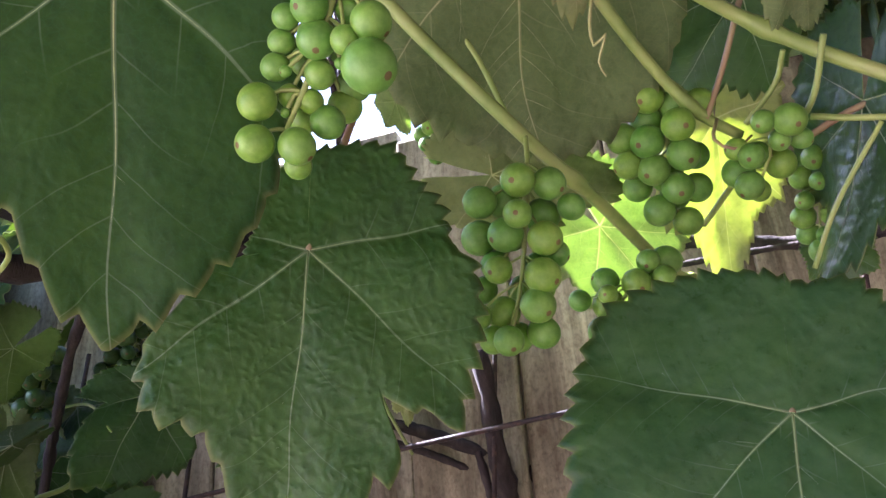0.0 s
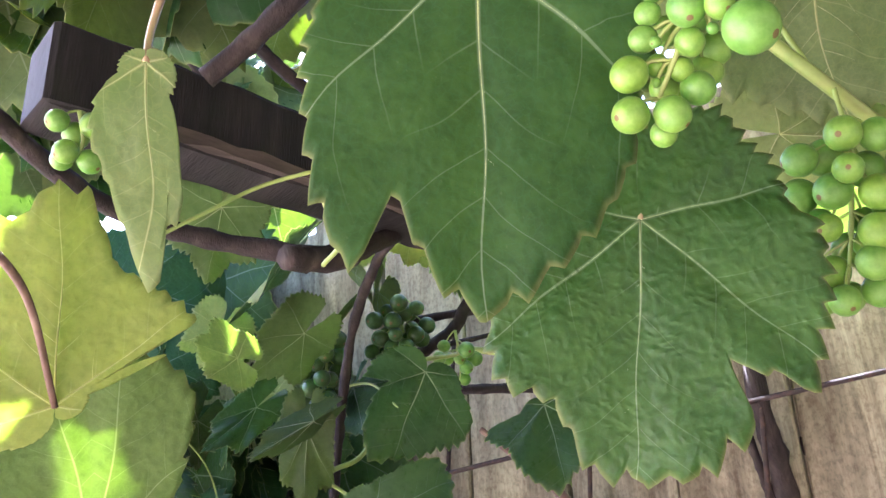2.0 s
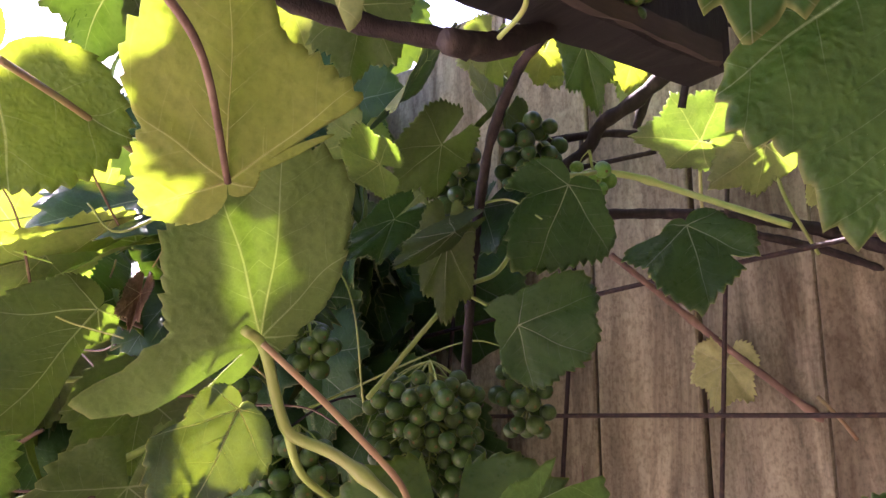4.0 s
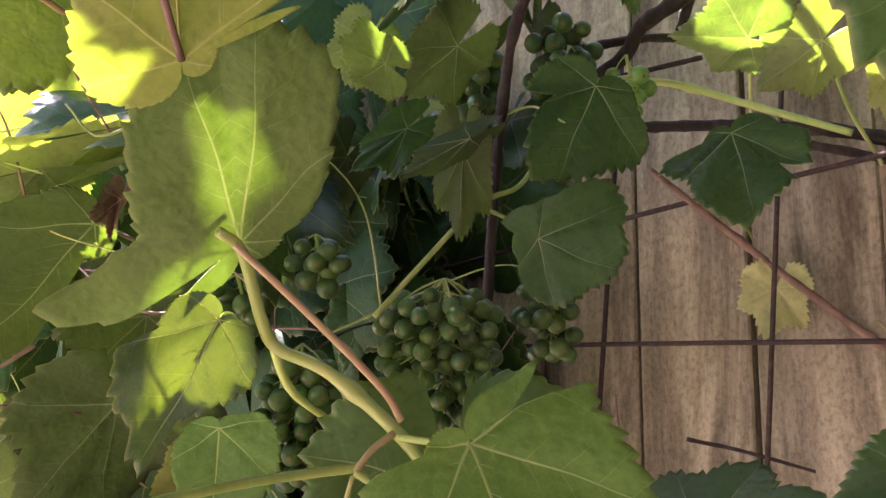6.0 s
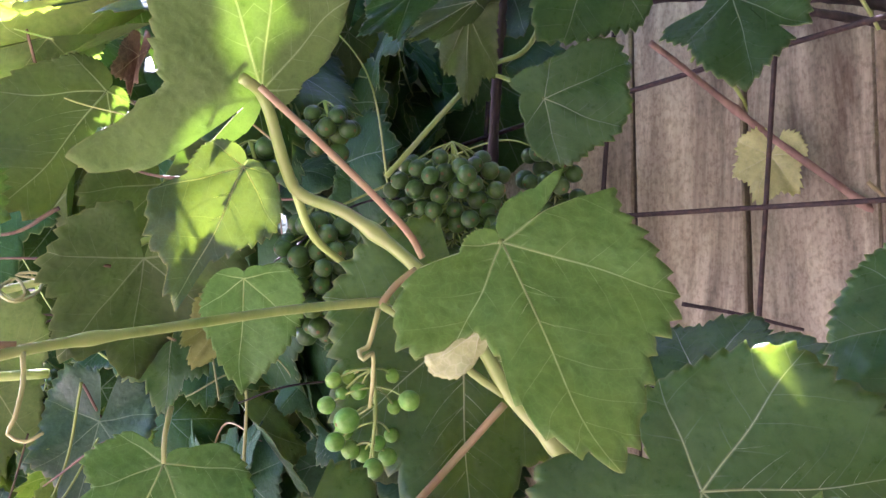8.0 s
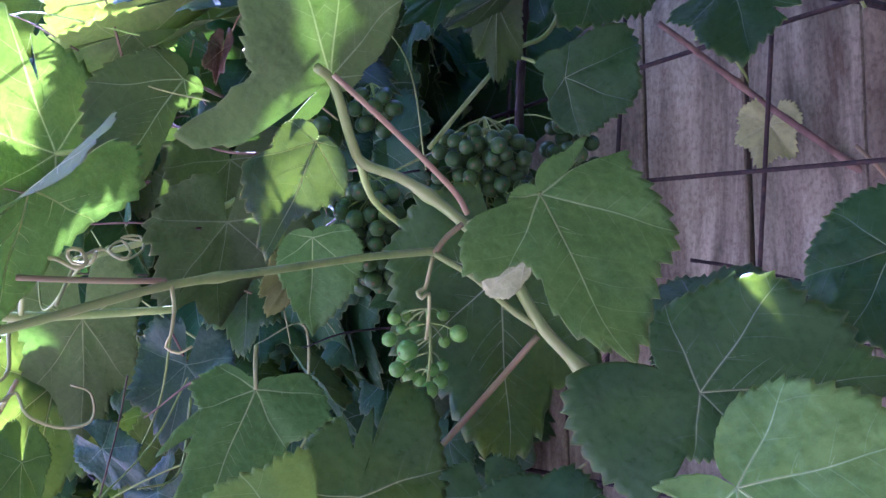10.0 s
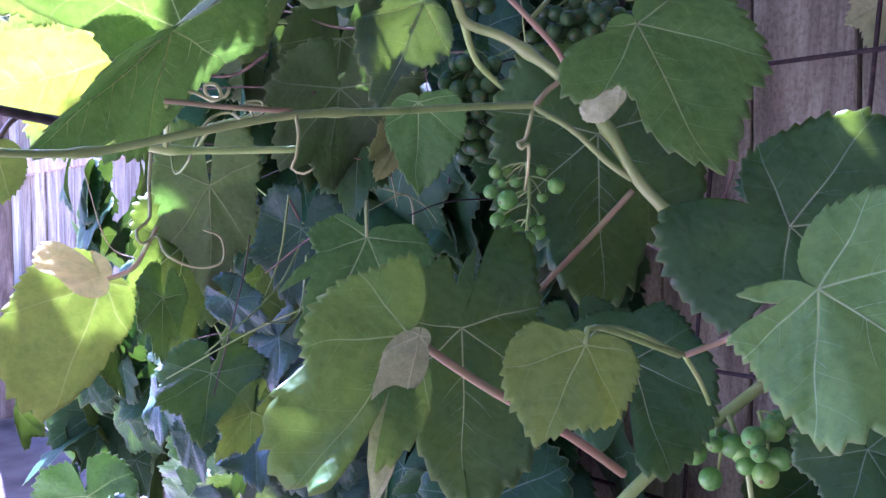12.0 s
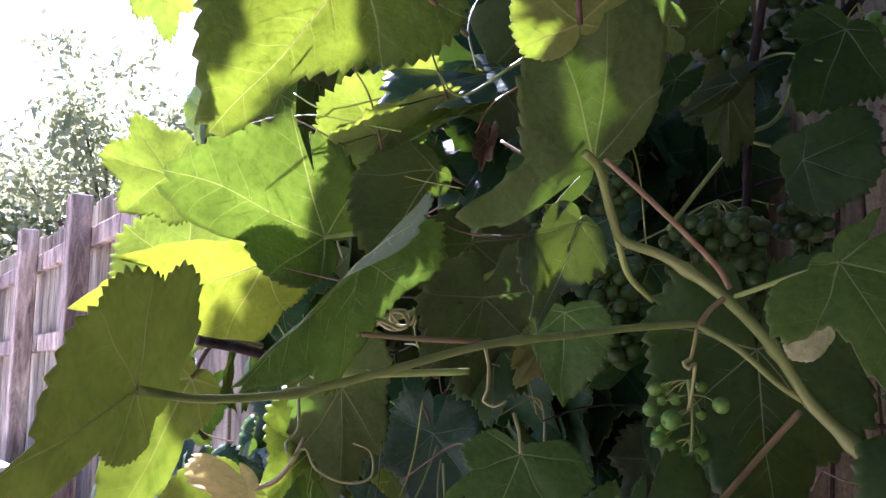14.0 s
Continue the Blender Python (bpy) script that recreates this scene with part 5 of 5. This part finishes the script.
vine_leaf(left_shoot, (-0.714, 0.377, 1.749), (-0.724, 0.403, 1.695), (-0.717, 0.567, 0.406), 0.60, upper=YOUNG, thick=0, seed=148)
vine_leaf(left_shoot, (-0.582, 0.644, 1.695), (-0.634, 0.585, 1.650), (0.306, -0.736, 0.604), 0.70, label='sunlit leaf with its glossy upper side turned up', upper=GLOSS, seed=150)
vine_leaf(left_shoot, (-0.545, 0.586, 1.639), (-0.597, 0.522, 1.590), (0.382, -0.736, 0.559), 0.50, crease=0.4, upper=YOUNG, thick=0, seed=151)
vine_leaf(left_shoot, (-0.583, 0.592, 1.592), (-0.596, 0.586, 1.561), (0.186, -0.976, 0.111), 0.70, seed=152)
stem("cane", left_shoot, [(-0.457, 0.363, 1.678), (-0.469, 0.428, 1.679), (-0.476, 0.497, 1.673)], 0.0022, 0.002, RUDDY)
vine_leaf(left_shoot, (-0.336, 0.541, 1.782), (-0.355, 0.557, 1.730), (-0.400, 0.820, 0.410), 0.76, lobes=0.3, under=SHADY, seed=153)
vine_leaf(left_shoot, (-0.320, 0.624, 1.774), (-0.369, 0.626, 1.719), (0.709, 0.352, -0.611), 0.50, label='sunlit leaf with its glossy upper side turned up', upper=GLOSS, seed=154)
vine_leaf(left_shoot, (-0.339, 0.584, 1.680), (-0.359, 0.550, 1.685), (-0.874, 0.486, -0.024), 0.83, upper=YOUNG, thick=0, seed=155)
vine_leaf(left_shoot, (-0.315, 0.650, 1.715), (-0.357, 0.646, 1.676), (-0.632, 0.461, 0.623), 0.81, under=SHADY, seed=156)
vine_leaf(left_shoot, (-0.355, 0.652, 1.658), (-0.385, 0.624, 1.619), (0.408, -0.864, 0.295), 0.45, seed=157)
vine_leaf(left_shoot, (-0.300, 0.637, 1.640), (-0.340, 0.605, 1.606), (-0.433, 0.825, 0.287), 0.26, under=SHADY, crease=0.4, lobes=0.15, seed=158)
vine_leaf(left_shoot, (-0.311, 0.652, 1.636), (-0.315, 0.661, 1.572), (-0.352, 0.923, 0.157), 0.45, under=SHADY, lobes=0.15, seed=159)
stem("leaf_stalk", left_shoot, [(-0.164, 0.309, 1.723), (-0.172, 0.322, 1.700), (-0.177, 0.332, 1.682), (-0.179, 0.349, 1.671), (-0.185, 0.382, 1.670), (-0.204, 0.409, 1.671)], 0.0011, 0.0013, GREEN)
stem("leaf_stalk", left_shoot, [(-0.177, 0.332, 1.682), (-0.200, 0.326, 1.675), (-0.219, 0.313, 1.659), (-0.236, 0.303, 1.645)], 0.0009, 0.0008, GREEN)
low_shoot = thing("vine_shoot", (-0.223, 0.486, 1.198), "thick green vine shoot with broad leaves", "grapevine", "shoots of the vine")
vine_leaf(low_shoot, (-0.141, 0.462, 1.354), (-0.048, 0.481, 1.367), (0.187, -0.978, 0.088), 1.00, stalk=[(-0.158, 0.480, 1.356), (-0.188, 0.515, 1.359)], label='dark green leaf with white veins', reach=[(-179, 0.73), (-164, 0.7), (-154, 0.52), (-141, 0.25), (-115, 0.46), (-84, 0.54), (-48, 0.74), (-35, 0.73), (-20, 0.83), (-9, 0.83), (0, 1.0), (7, 1.02), (14, 0.73), (47, 0.36), (113, 0.36), (125, 0.69), (144, 0.7), (164, 0.72)], sinus=0.05, seed=160)
vine_leaf(low_shoot, (-0.117, 0.369, 1.329), (-0.040, 0.320, 1.293), (-0.309, -0.828, 0.468), 1.00, stalk=[(-0.133, 0.389, 1.318), (-0.163, 0.422, 1.299), (-0.185, 0.415, 1.289)], label='large fresh green leaf speckled with pale dots', upper=FRESH, reach=[(-135, 0.33), (-124, 0.4), (-112, 0.44), (-98, 0.51), (-83, 0.53), (-67, 0.64), (-42, 0.69), (-30, 0.76), (-22, 0.69), (-15, 0.79), (0, 1.0), (11, 0.93), (20, 0.79), (33, 0.7), (45, 0.75), (62, 0.59), (81, 0.48), (97, 0.44), (119, 0.45), (128, 0.16), (146, 0.37), (180, 0.05)], sinus=4, seed=161)
vine_leaf(low_shoot, (-0.280, 0.301, 1.309), (-0.302, 0.247, 1.255), (0.461, -0.715, 0.525), 1.00, stalk=[(-0.261, 0.333, 1.283), (-0.234, 0.379, 1.250), (-0.222, 0.427, 1.219)], stalk_r=0.002, label='green leaf folded over to its pale underside', upper=FRESH, reach=[(-76, 0.09), (-23, 0.82), (-21, 0.59), (-18, 0.34), (-12, 1.0), (5, 1.07), (20, 0.94), (29, 0.8), (37, 0.61), (73, 0.6), (102, 0.51), (121, 0.45), (150, 0.52), (180, 0.05)], sinus=4, seed=162)
vine_leaf(low_shoot, (-0.326, 0.434, 1.293), (-0.305, 0.405, 1.196), (0.505, -0.789, 0.350), 1.00, label='dark green leaf with bright white veins', reach=[(-167, 0.51), (-162, 0.27), (-158, 0.68), (-142, 0.7), (-119, 0.54), (-76, 0.46), (-45, 0.62), (-20, 0.91), (-3, 1.01), (8, 0.97), (25, 0.71), (55, 0.42), (114, 0.36), (143, 0.43), (173, 0.46), (176, 0.26)], sinus=0.05, seed=163)
vine_leaf(low_shoot, (-0.201, 0.314, 1.308), (-0.213, 0.290, 1.270), (0.456, -0.803, 0.385), 1.00, stalk=[(-0.200, 0.326, 1.314), (-0.182, 0.392, 1.293)], upper=YOUNG, stalk_mat=GREEN, label='bright green heart-shaped leaf', reach=[(-141, 0.23), (-119, 0.38), (-95, 0.51), (-68, 0.59), (-42, 0.75), (-12, 0.78), (1, 1.02), (15, 0.89), (34, 0.85), (63, 0.69), (86, 0.52), (96, 0.21), (180, 0.05)], sinus=4, seed=164)
vine_leaf(low_shoot, (-0.228, 0.463, 1.275), (-0.206, 0.452, 1.211), (0.273, -0.927, 0.258), 1.00, label='dark green leaf in shade', reach=[(-161, 0.43), (-139, 0.58), (-99, 0.58), (-53, 0.76), (-17, 0.93), (0, 1.0), (13, 0.88), (16, 0.24), (33, 0.83)], sinus=0.05, seed=165)
vine_leaf(low_shoot, (-0.045, 0.527, 1.425), (-0.074, 0.516, 1.372), (-0.143, -0.951, 0.275), 1.00, label='dark green leaf in shade', reach=[(-180, 0.68), (-127, 0.53), (-67, 0.73), (-29, 1.02), (-14, 0.86), (0, 1.0), (23, 0.86), (45, 0.78), (83, 0.63), (119, 0.62), (142, 0.61)], sinus=0.05, seed=166)
vine_leaf(low_shoot, (-0.020, 0.472, 1.338), (-0.041, 0.470, 1.298), (-0.105, -0.987, 0.119), 0.84, seed=167)
vine_leaf(low_shoot, (-0.275, 0.540, 1.417), (-0.276, 0.537, 1.301), (0.423, -0.906, 0.023), 0.90, seed=168)
vine_leaf(low_shoot, (-0.100, 0.399, 1.255), (-0.078, 0.388, 1.220), (0.068, -0.937, 0.342), 1.00, seed=169)
vine_leaf(low_shoot, (-0.051, 0.401, 1.262), (-0.056, 0.389, 1.223), (-0.064, -0.948, 0.312), 1.00, seed=170)
vine_leaf(low_shoot, (-0.264, 0.474, 1.288), (-0.253, 0.470, 1.248), (0.360, -0.910, 0.204), 0.90, seed=171)
stem("cane", low_shoot, [(-0.244, 0.472, 1.179), (-0.223, 0.488, 1.203), (-0.198, 0.502, 1.225), (-0.169, 0.515, 1.252), (-0.149, 0.522, 1.268)], 0.0042, 0.0036, GREEN, nodes=(0.5,))
stem("leaf_stalk", low_shoot, [(-0.249, 0.535, 1.377), (-0.270, 0.525, 1.352), (-0.287, 0.509, 1.330), (-0.303, 0.492, 1.309)], 0.0022, 0.002, RUDDY)
stem("leaf_stalk", low_shoot, [(-0.185, 0.415, 1.289), (-0.183, 0.443, 1.269), (-0.188, 0.497, 1.239)], 0.0014, 0.0014, GREEN)
stem("leaf_stalk", low_shoot, [(-0.185, 0.415, 1.289), (-0.196, 0.372, 1.305), (-0.202, 0.339, 1.312), (-0.205, 0.324, 1.305)], 0.0012, 0.001, GREEN)
stem("leaf_stalk", low_shoot, [(-0.180, 0.499, 1.240), (-0.168, 0.485, 1.218), (-0.163, 0.478, 1.197)], 0.0016, 0.0016, GREEN)
vine_leaf(low_shoot, (-0.168, 0.735, 1.372), (-0.085, 0.742, 1.392), (-0.25, -0.70, 0.66), 1.0, lobes=0.25, wave=0.08, label='dark leaf with a curled edge before the fence', seed=183)
bunch((-0.162, 0.494, 1.246), (-0.155, 0.485, 1.212), 0.02, 0.0058, 12, "small green grapes under a leaf", seed=35, vary=0.3)
bunch((-0.186, 0.496, 1.233), (-0.185, 0.487, 1.202), 0.016, 0.006, 6, "small green grapes under a leaf", seed=36, vary=0.3)
vine_leaf(low_shoot, (-0.633, 0.499, 1.341), (-0.614, 0.459, 1.248), (0.828, -0.435, 0.352), 0.60, seed=172)
vine_leaf(low_shoot, (-0.597, 0.601, 1.310), (-0.621, 0.542, 1.252), (0.940, -0.337, -0.043), 0.60, seed=173)
vine_leaf(low_shoot, (-0.560, 0.555, 1.244), (-0.559, 0.494, 1.177), (0.643, -0.559, 0.524), 0.90, seed=174)
vine_leaf(low_shoot, (-0.561, 0.455, 1.242), (-0.545, 0.427, 1.198), (0.450, -0.670, 0.591), 1.00, seed=175)
vine_leaf(low_shoot, (-0.563, 0.546, 1.280), (-0.555, 0.512, 1.216), (-0.905, 0.312, -0.290), 0.60, seed=176)
vine_leaf(low_shoot, (-0.611, 0.508, 1.391), (-0.608, 0.505, 1.291), (-0.681, 0.731, -0.044), 0.60, seed=177)
vine_leaf(low_shoot, (-0.483, 0.551, 1.428), (-0.485, 0.540, 1.357), (0.278, -0.950, 0.146), 0.60, seed=178)
vine_leaf(low_shoot, (-0.522, 0.457, 1.215), (-0.521, 0.418, 1.188), (0.920, -0.202, 0.337), 0.50, upper=YOUNG, thick=0, seed=179)
vine_leaf(low_shoot, (-0.546, 0.396, 1.307), (-0.529, 0.376, 1.265), (0.895, -0.136, 0.425), 0.50, seed=180)
vine_leaf(low_shoot, (-0.272, 0.297, 1.310), (-0.275, 0.267, 1.240), (-0.700, 0.666, -0.257), 1.00, tooth=0.03, label='pale felted underside of a folded leaf edge', under=FELT, reach=[(-105, 0.06), (-73, 0.14), (-36, 0.31), (-16, 0.55), (-7, 0.8), (0, 1.0), (1, 0.82), (5, 0.63), (6, 0.32), (48, 0.08), (180, 0.05)], sinus=4, seed=181)
vine_leaf(left_shoot, (-0.204, 0.372, 1.422), (-0.222, 0.368, 1.412), (-0.183, 0.981, -0.067), 1.00, tooth=0.03, label='pale felted underside of a folded leaf edge', under=FELT, reach=[(-39, 0.35), (-7, 1.04), (11, 1.09), (36, 0.85), (59, 0.41), (115, 0.13), (180, 0.05)], sinus=4, seed=182)


# ---- the vine's inner and upper leaves ----
canopy = thing("grapevine", (-0.80, 1.08, GROUND), "dense shaded grapevine foliage growing along the fence", "grapevine")
stem("trunk", canopy, [(-0.80, 1.08, GROUND), (-0.78, 1.09, 0.8), (-0.80, 1.08, 1.3), (-0.77, 1.06, 1.75), (-0.62, 1.0, 1.98)], 0.011, 0.008, BARK, rough=0.2)
crnd = random.Random(11)
# most inner leaves wear the dimmed skins, so part of their shade is colour
KINDS = []
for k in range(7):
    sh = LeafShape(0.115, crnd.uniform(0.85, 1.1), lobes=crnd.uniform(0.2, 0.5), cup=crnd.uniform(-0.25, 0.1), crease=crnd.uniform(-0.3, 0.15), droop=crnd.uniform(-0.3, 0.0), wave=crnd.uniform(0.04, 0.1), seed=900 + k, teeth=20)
    KINDS.append(blade_mesh(sh, UPPER if k == 5 else DIM_UPPER, SHADY, 3, 6))

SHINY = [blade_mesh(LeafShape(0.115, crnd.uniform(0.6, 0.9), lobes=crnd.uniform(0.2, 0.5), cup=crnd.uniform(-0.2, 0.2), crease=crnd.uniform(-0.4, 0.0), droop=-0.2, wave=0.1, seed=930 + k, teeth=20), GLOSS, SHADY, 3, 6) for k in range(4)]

holder = canopy
roof = []  # middle and reach of every leaf set here
# leaves that stand in the sun through gaps of the canopy
SUNLIT = [((-0.357, 0.455, 1.552), 0.05), ((-0.021, 0.635, 1.898), 0.04),
          ((-0.264, 0.808, 1.858), 0.04), ((-0.715, 0.379, 1.746), 0.06), ((-0.506, 0.59, 1.678), 0.07), ((-0.578, 0.533, 1.632), 0.06), ((-0.514, 0.396, 1.694), 0.07),
          ((-0.543, 0.535, 1.574), 0.04), ((-0.585, 0.64, 1.69), 0.05), ((-0.49, 0.24, 1.40), 0.035), ((-0.62, 0.45, 1.5), 0.09), ((-0.56, 0.50, 1.66), 0.06),
          ((-0.12, 0.835, 1.77), 0.05), ((0.17, 0.69, 1.82), 0.06), ((-0.33, 0.78, 1.82), 0.03), ((-0.44, 0.82, 1.80), 0.03), ((-0.36, 0.80, 1.72), 0.02),
          ((-0.64, 0.44, 1.30), 0.10), ((-0.62, 0.42, 1.18), 0.09),
          ((-0.15, 0.767, 1.742), 0.05), ((-0.095, 0.772, 1.714), 0.045), ((-0.535, 0.55, 1.655), 0.06), ((-0.61, 0.615, 1.67), 0.06),
          ((-0.379, 0.621, 1.703), 0.014), ((-0.323, 0.813, 1.859), 0.014), ((-0.271, 0.855, 1.868), 0.014), ((-0.181, 0.874, 1.856), 0.014), ((-0.379, 0.742, 1.678), 0.014), ((-0.465, 0.676, 1.849), 0.014)]


def in_sunbeam(p, wide):
    for q, r in SUNLIT:
        d = p - Vector(q)
        s = d.dot(SUN)
        if s > 0.01 and (d - SUN * s).length < r + wide:
            return True
    return False


def filler(at, size, facing, tip_way, kinds=None, clear=0.045):
    blade_me = crnd.choice(kinds or KINDS)
    p = Vector(at)
    if clear and in_sunbeam(p + Vector(tip_way).normalized() * size * 0.05, size * clear):
        return
    m = leaf_pose(p, p + Vector(tip_way), facing) @ Matrix.Scale(size, 4)
    child("leaf", blade_me, holder, "", m)
    roof.append((m @ Vector((0, 0.045, 0)), size * 0.06))


def scatter(count, place, size=(0.7, 1.2), out=(-0.3, -0.8, 0.5), kinds=None):
    for _ in range(count):
        at = place()
        facing = Vector(out) + Vector([crnd.gauss(0, 0.45) for _ in range(3)])
        tip = Vector((crnd.gauss(0, 0.6), crnd.gauss(-0.1, 0.4), -1.0 + crnd.gauss(0, 0.4)))
        if abs(facing.normalized().dot(tip.normalized())) > 0.95:
            tip = Vector((1, 0, -0.2))
        filler(at, crnd.uniform(*size), facing, tip, kinds)


def along_fence(s, out, z):
    return FENCE_AT + ALONG * s + OUT * out + Vector((0, 0, z - GROUND))


scatter(90, lambda: along_fence(crnd.uniform(0.30, 0.95), crnd.uniform(0.02, 0.12), crnd.uniform(1.0, 1.70)), (0.8, 1.3))
scatter(100, lambda: along_fence(crnd.uniform(0.30, 1.0), crnd.uniform(0.04, 0.22), crnd.uniform(0.9, 2.0)))
scatter(110, lambda: along_fence(crnd.uniform(0.8, 1.7), crnd.uniform(0.05, 0.30), crnd.uniform(0.8, 2.1)))
scatter(45, lambda: along_fence(crnd.uniform(-0.6, 0.5), crnd.uniform(0.05, 0.4), crnd.uniform(0.6, 1.12)))
scatter(10, lambda: (crnd.uniform(-0.60, -0.51), crnd.uniform(0.58, 0.68), crnd.uniform(1.60, 1.70)), out=(-0.4, 0.2, 0.8))
scatter(45, lambda: along_fence(crnd.uniform(0.62, 1.15), crnd.uniform(0.20, 0.42), crnd.uniform(1.50, 1.85)), out=(-0.3, -0.3, 0.8))
for k in range(95):
    p = along_fence(crnd.uniform(0.15, 1.2), crnd.uniform(0.10, 0.36), crnd.uniform(1.05, 1.80))
    way = Vector((crnd.gauss(0, 1), crnd.gauss(0, 0.5), crnd.gauss(0.2, 0.7))).normalized() * crnd.uniform(0.08, 0.22)
    sag = Vector((crnd.gauss(0, 0.02), crnd.gauss(0, 0.02), crnd.gauss(0, 0.03)))
    stem("twig", canopy, [p, p + way * 0.5 + sag, p + way], crnd.uniform(0.0008, 0.0020), 0.0007, crnd.choice((GREEN, GREEN, BROWN, BROWN, RUDDY, BARK, TENDRIL)), sides=6)
for k in range(45):
    p = Vector((crnd.uniform(-0.66, -0.42), crnd.uniform(0.46, 0.62), crnd.uniform(1.30, 1.66)))
    way = Vector((crnd.gauss(-0.5, 0.7), crnd.gauss(-0.1, 0.4), crnd.gauss(0.0, 0.6))).normalized() * crnd.uniform(0.05, 0.16)
    sag = Vector((crnd.gauss(0, 0.012), crnd.gauss(0, 0.012), crnd.gauss(0, 0.02)))
    stem("twig", canopy, [p, p + way * 0.5 + sag, p + way], crnd.uniform(0.0007, 0.0016), 0.0006, crnd.choice((GREEN, GREEN, RUDDY, TENDRIL, BROWN)), sides=6)
# mostly out of view: leaves set overhead to block sun and skylight
canopy_over = thing("overhead_shade_vine", (-0.05, 0.75, 2.0), "roof of grapevine leaves, mostly unseen, added overhead for shade", "grapevine")
for k in range(6):
    stem("woody_cane", canopy_over, [(-0.5 + 0.2 * k, 0.95, 2.02), (-0.48 + 0.2 * k, 0.6, 2.07), (-0.5 + 0.22 * k, 0.1, 2.09)], 0.005, 0.003, BARK, rough=0.12)
holder = canopy_over
scatter(300, lambda: (crnd.uniform(-0.53, 0.55), crnd.uniform(0.05, 0.58), crnd.uniform(2.05, 2.25)), (0.9, 1.4), (-0.2, 0.1, 1.0))
scatter(75, lambda: (crnd.uniform(-0.36, 0.55), crnd.uniform(0.58, 0.80), crnd.uniform(2.05, 2.25)), (0.9, 1.4), (-0.2, 0.1, 1.0))
scatter(75, lambda: (crnd.uniform(-0.92, -0.60), crnd.uniform(0.92, 1.25), crnd.uniform(2.16, 2.45)), (0.9, 1.4), (-0.2, 0.1, 1.0))
scatter(260, lambda: (crnd.uniform(-0.55, 1.5), crnd.uniform(-1.3, 0.1), crnd.uniform(2.02, 2.25)), (1.3, 1.9), (-0.1, 0.1, 1.0))
scatter(9, lambda: (crnd.uniform(-0.92, -0.80), crnd.uniform(0.42, 0.58), crnd.uniform(2.08, 2.16)), out=(-0.2, 0.1, 1.0))
scatter(26, lambda: (crnd.uniform(-0.70, -0.58), crnd.uniform(0.56, 0.68), crnd.uniform(2.05, 2.16)), (0.9, 1.3), (-0.2, 0.1, 1.0))
holder = canopy
scatter(70, lambda: along_fence(crnd.uniform(0.95, 1.6), crnd.uniform(0.15, 0.45), crnd.uniform(0.85, 1.25)), (0.5, 1.0))
# three leaves added facing the sun to keep it off the leaves below
filler((-0.40, 0.48, 1.615), 1.25, SUN, (-0.3, 0.3, -0.6))
filler((-0.465, 0.50, 1.46), 0.75, SUN, (-0.3, 0.3, -0.6))
filler((-0.53, 0.59, 1.52), 0.7, SUN, (-0.3, 0.3, -0.6))
holder = canopy_over
holder = canopy
scatter(40, lambda: (crnd.uniform(-0.72, -0.52), crnd.uniform(0.43, 0.60), crnd.uniform(1.08, 1.36)), (0.3, 0.58), (0.1, -0.75, 0.65), SHINY)
holder = canopy_over
# never in view, added to cut skylight from both sides
scatter(170, lambda: (crnd.uniform(-1.5, -0.5), crnd.uniform(-1.4, 0.0), crnd.uniform(2.02, 2.30)), (1.3, 1.9), (-0.1, 0.1, 1.0))
scatter(130, lambda: (crnd.uniform(0.5, 1.7), crnd.uniform(0.05, 0.95), crnd.uniform(2.03, 2.25)), (1.3, 1.9), (-0.1, 0.1, 1.0))
holder = canopy
scatter(90, lambda: along_fence(crnd.uniform(0.28, 1.0), crnd.uniform(0.03, 0.30), crnd.uniform(1.15, 1.75)), (0.35, 0.7))
for q in ((-0.33, 0.78, 1.82), (-0.44, 0.82, 1.80), (-0.50, 0.76, 1.72), (-0.36, 0.80, 1.72)):
    for k in range(3):
        filler(Vector(q) + Vector([crnd.uniform(-0.03, 0.03) for _ in range(3)]) - SUN * 0.02, crnd.uniform(0.35, 0.6), (crnd.gauss(-0.3, 0.4), crnd.gauss(0.2, 0.4), 0.7), (crnd.gauss(0, 0.6), -0.3, -0.8))
# unseen leaves added high on the sun's line to shade every point in SHADED
holder = canopy_over
for q in SHADED:
    over = [c for c, r in roof if (c - q).dot(SUN) > 0.06 and ((c - q) - SUN * (c - q).dot(SUN)).length < r * 0.8]
    for k in range(3 - len(over)):
        p = q + SUN * ((crnd.uniform(2.32, 2.62) - q.z) / SUN.z) + Vector((crnd.gauss(0, 0.015), crnd.gauss(0, 0.015), 0))
        size = crnd.uniform(0.4, 0.7)
        if any(((p - c) - SUN * (p - c).dot(SUN)).length < r * 0.8 + 0.064 * size for c, r in SUNNY):
            continue
        filler(p + Vector((0.025, -0.035, 0.015)) * size, size, Vector((-0.3, 0.2, 1.0)) + Vector([crnd.gauss(0, 0.15) for _ in range(3)]), (-0.5 + crnd.gauss(0, 0.3), 0.7, -0.3), clear=None)
# canes added out of view to carry those shading leaves
for k in range(5):
    stem("woody_cane", canopy_over, [(-0.95 + 0.28 * k, 1.15, 2.05), (-0.95 + 0.28 * k, 1.0, 2.42), (-0.9 + 0.28 * k, 0.5, 2.50), (-0.85 + 0.28 * k, 0.0, 2.40), (-0.85 + 0.28 * k, -0.2, 2.12)], 0.006, 0.004, BARK, rough=0.12)
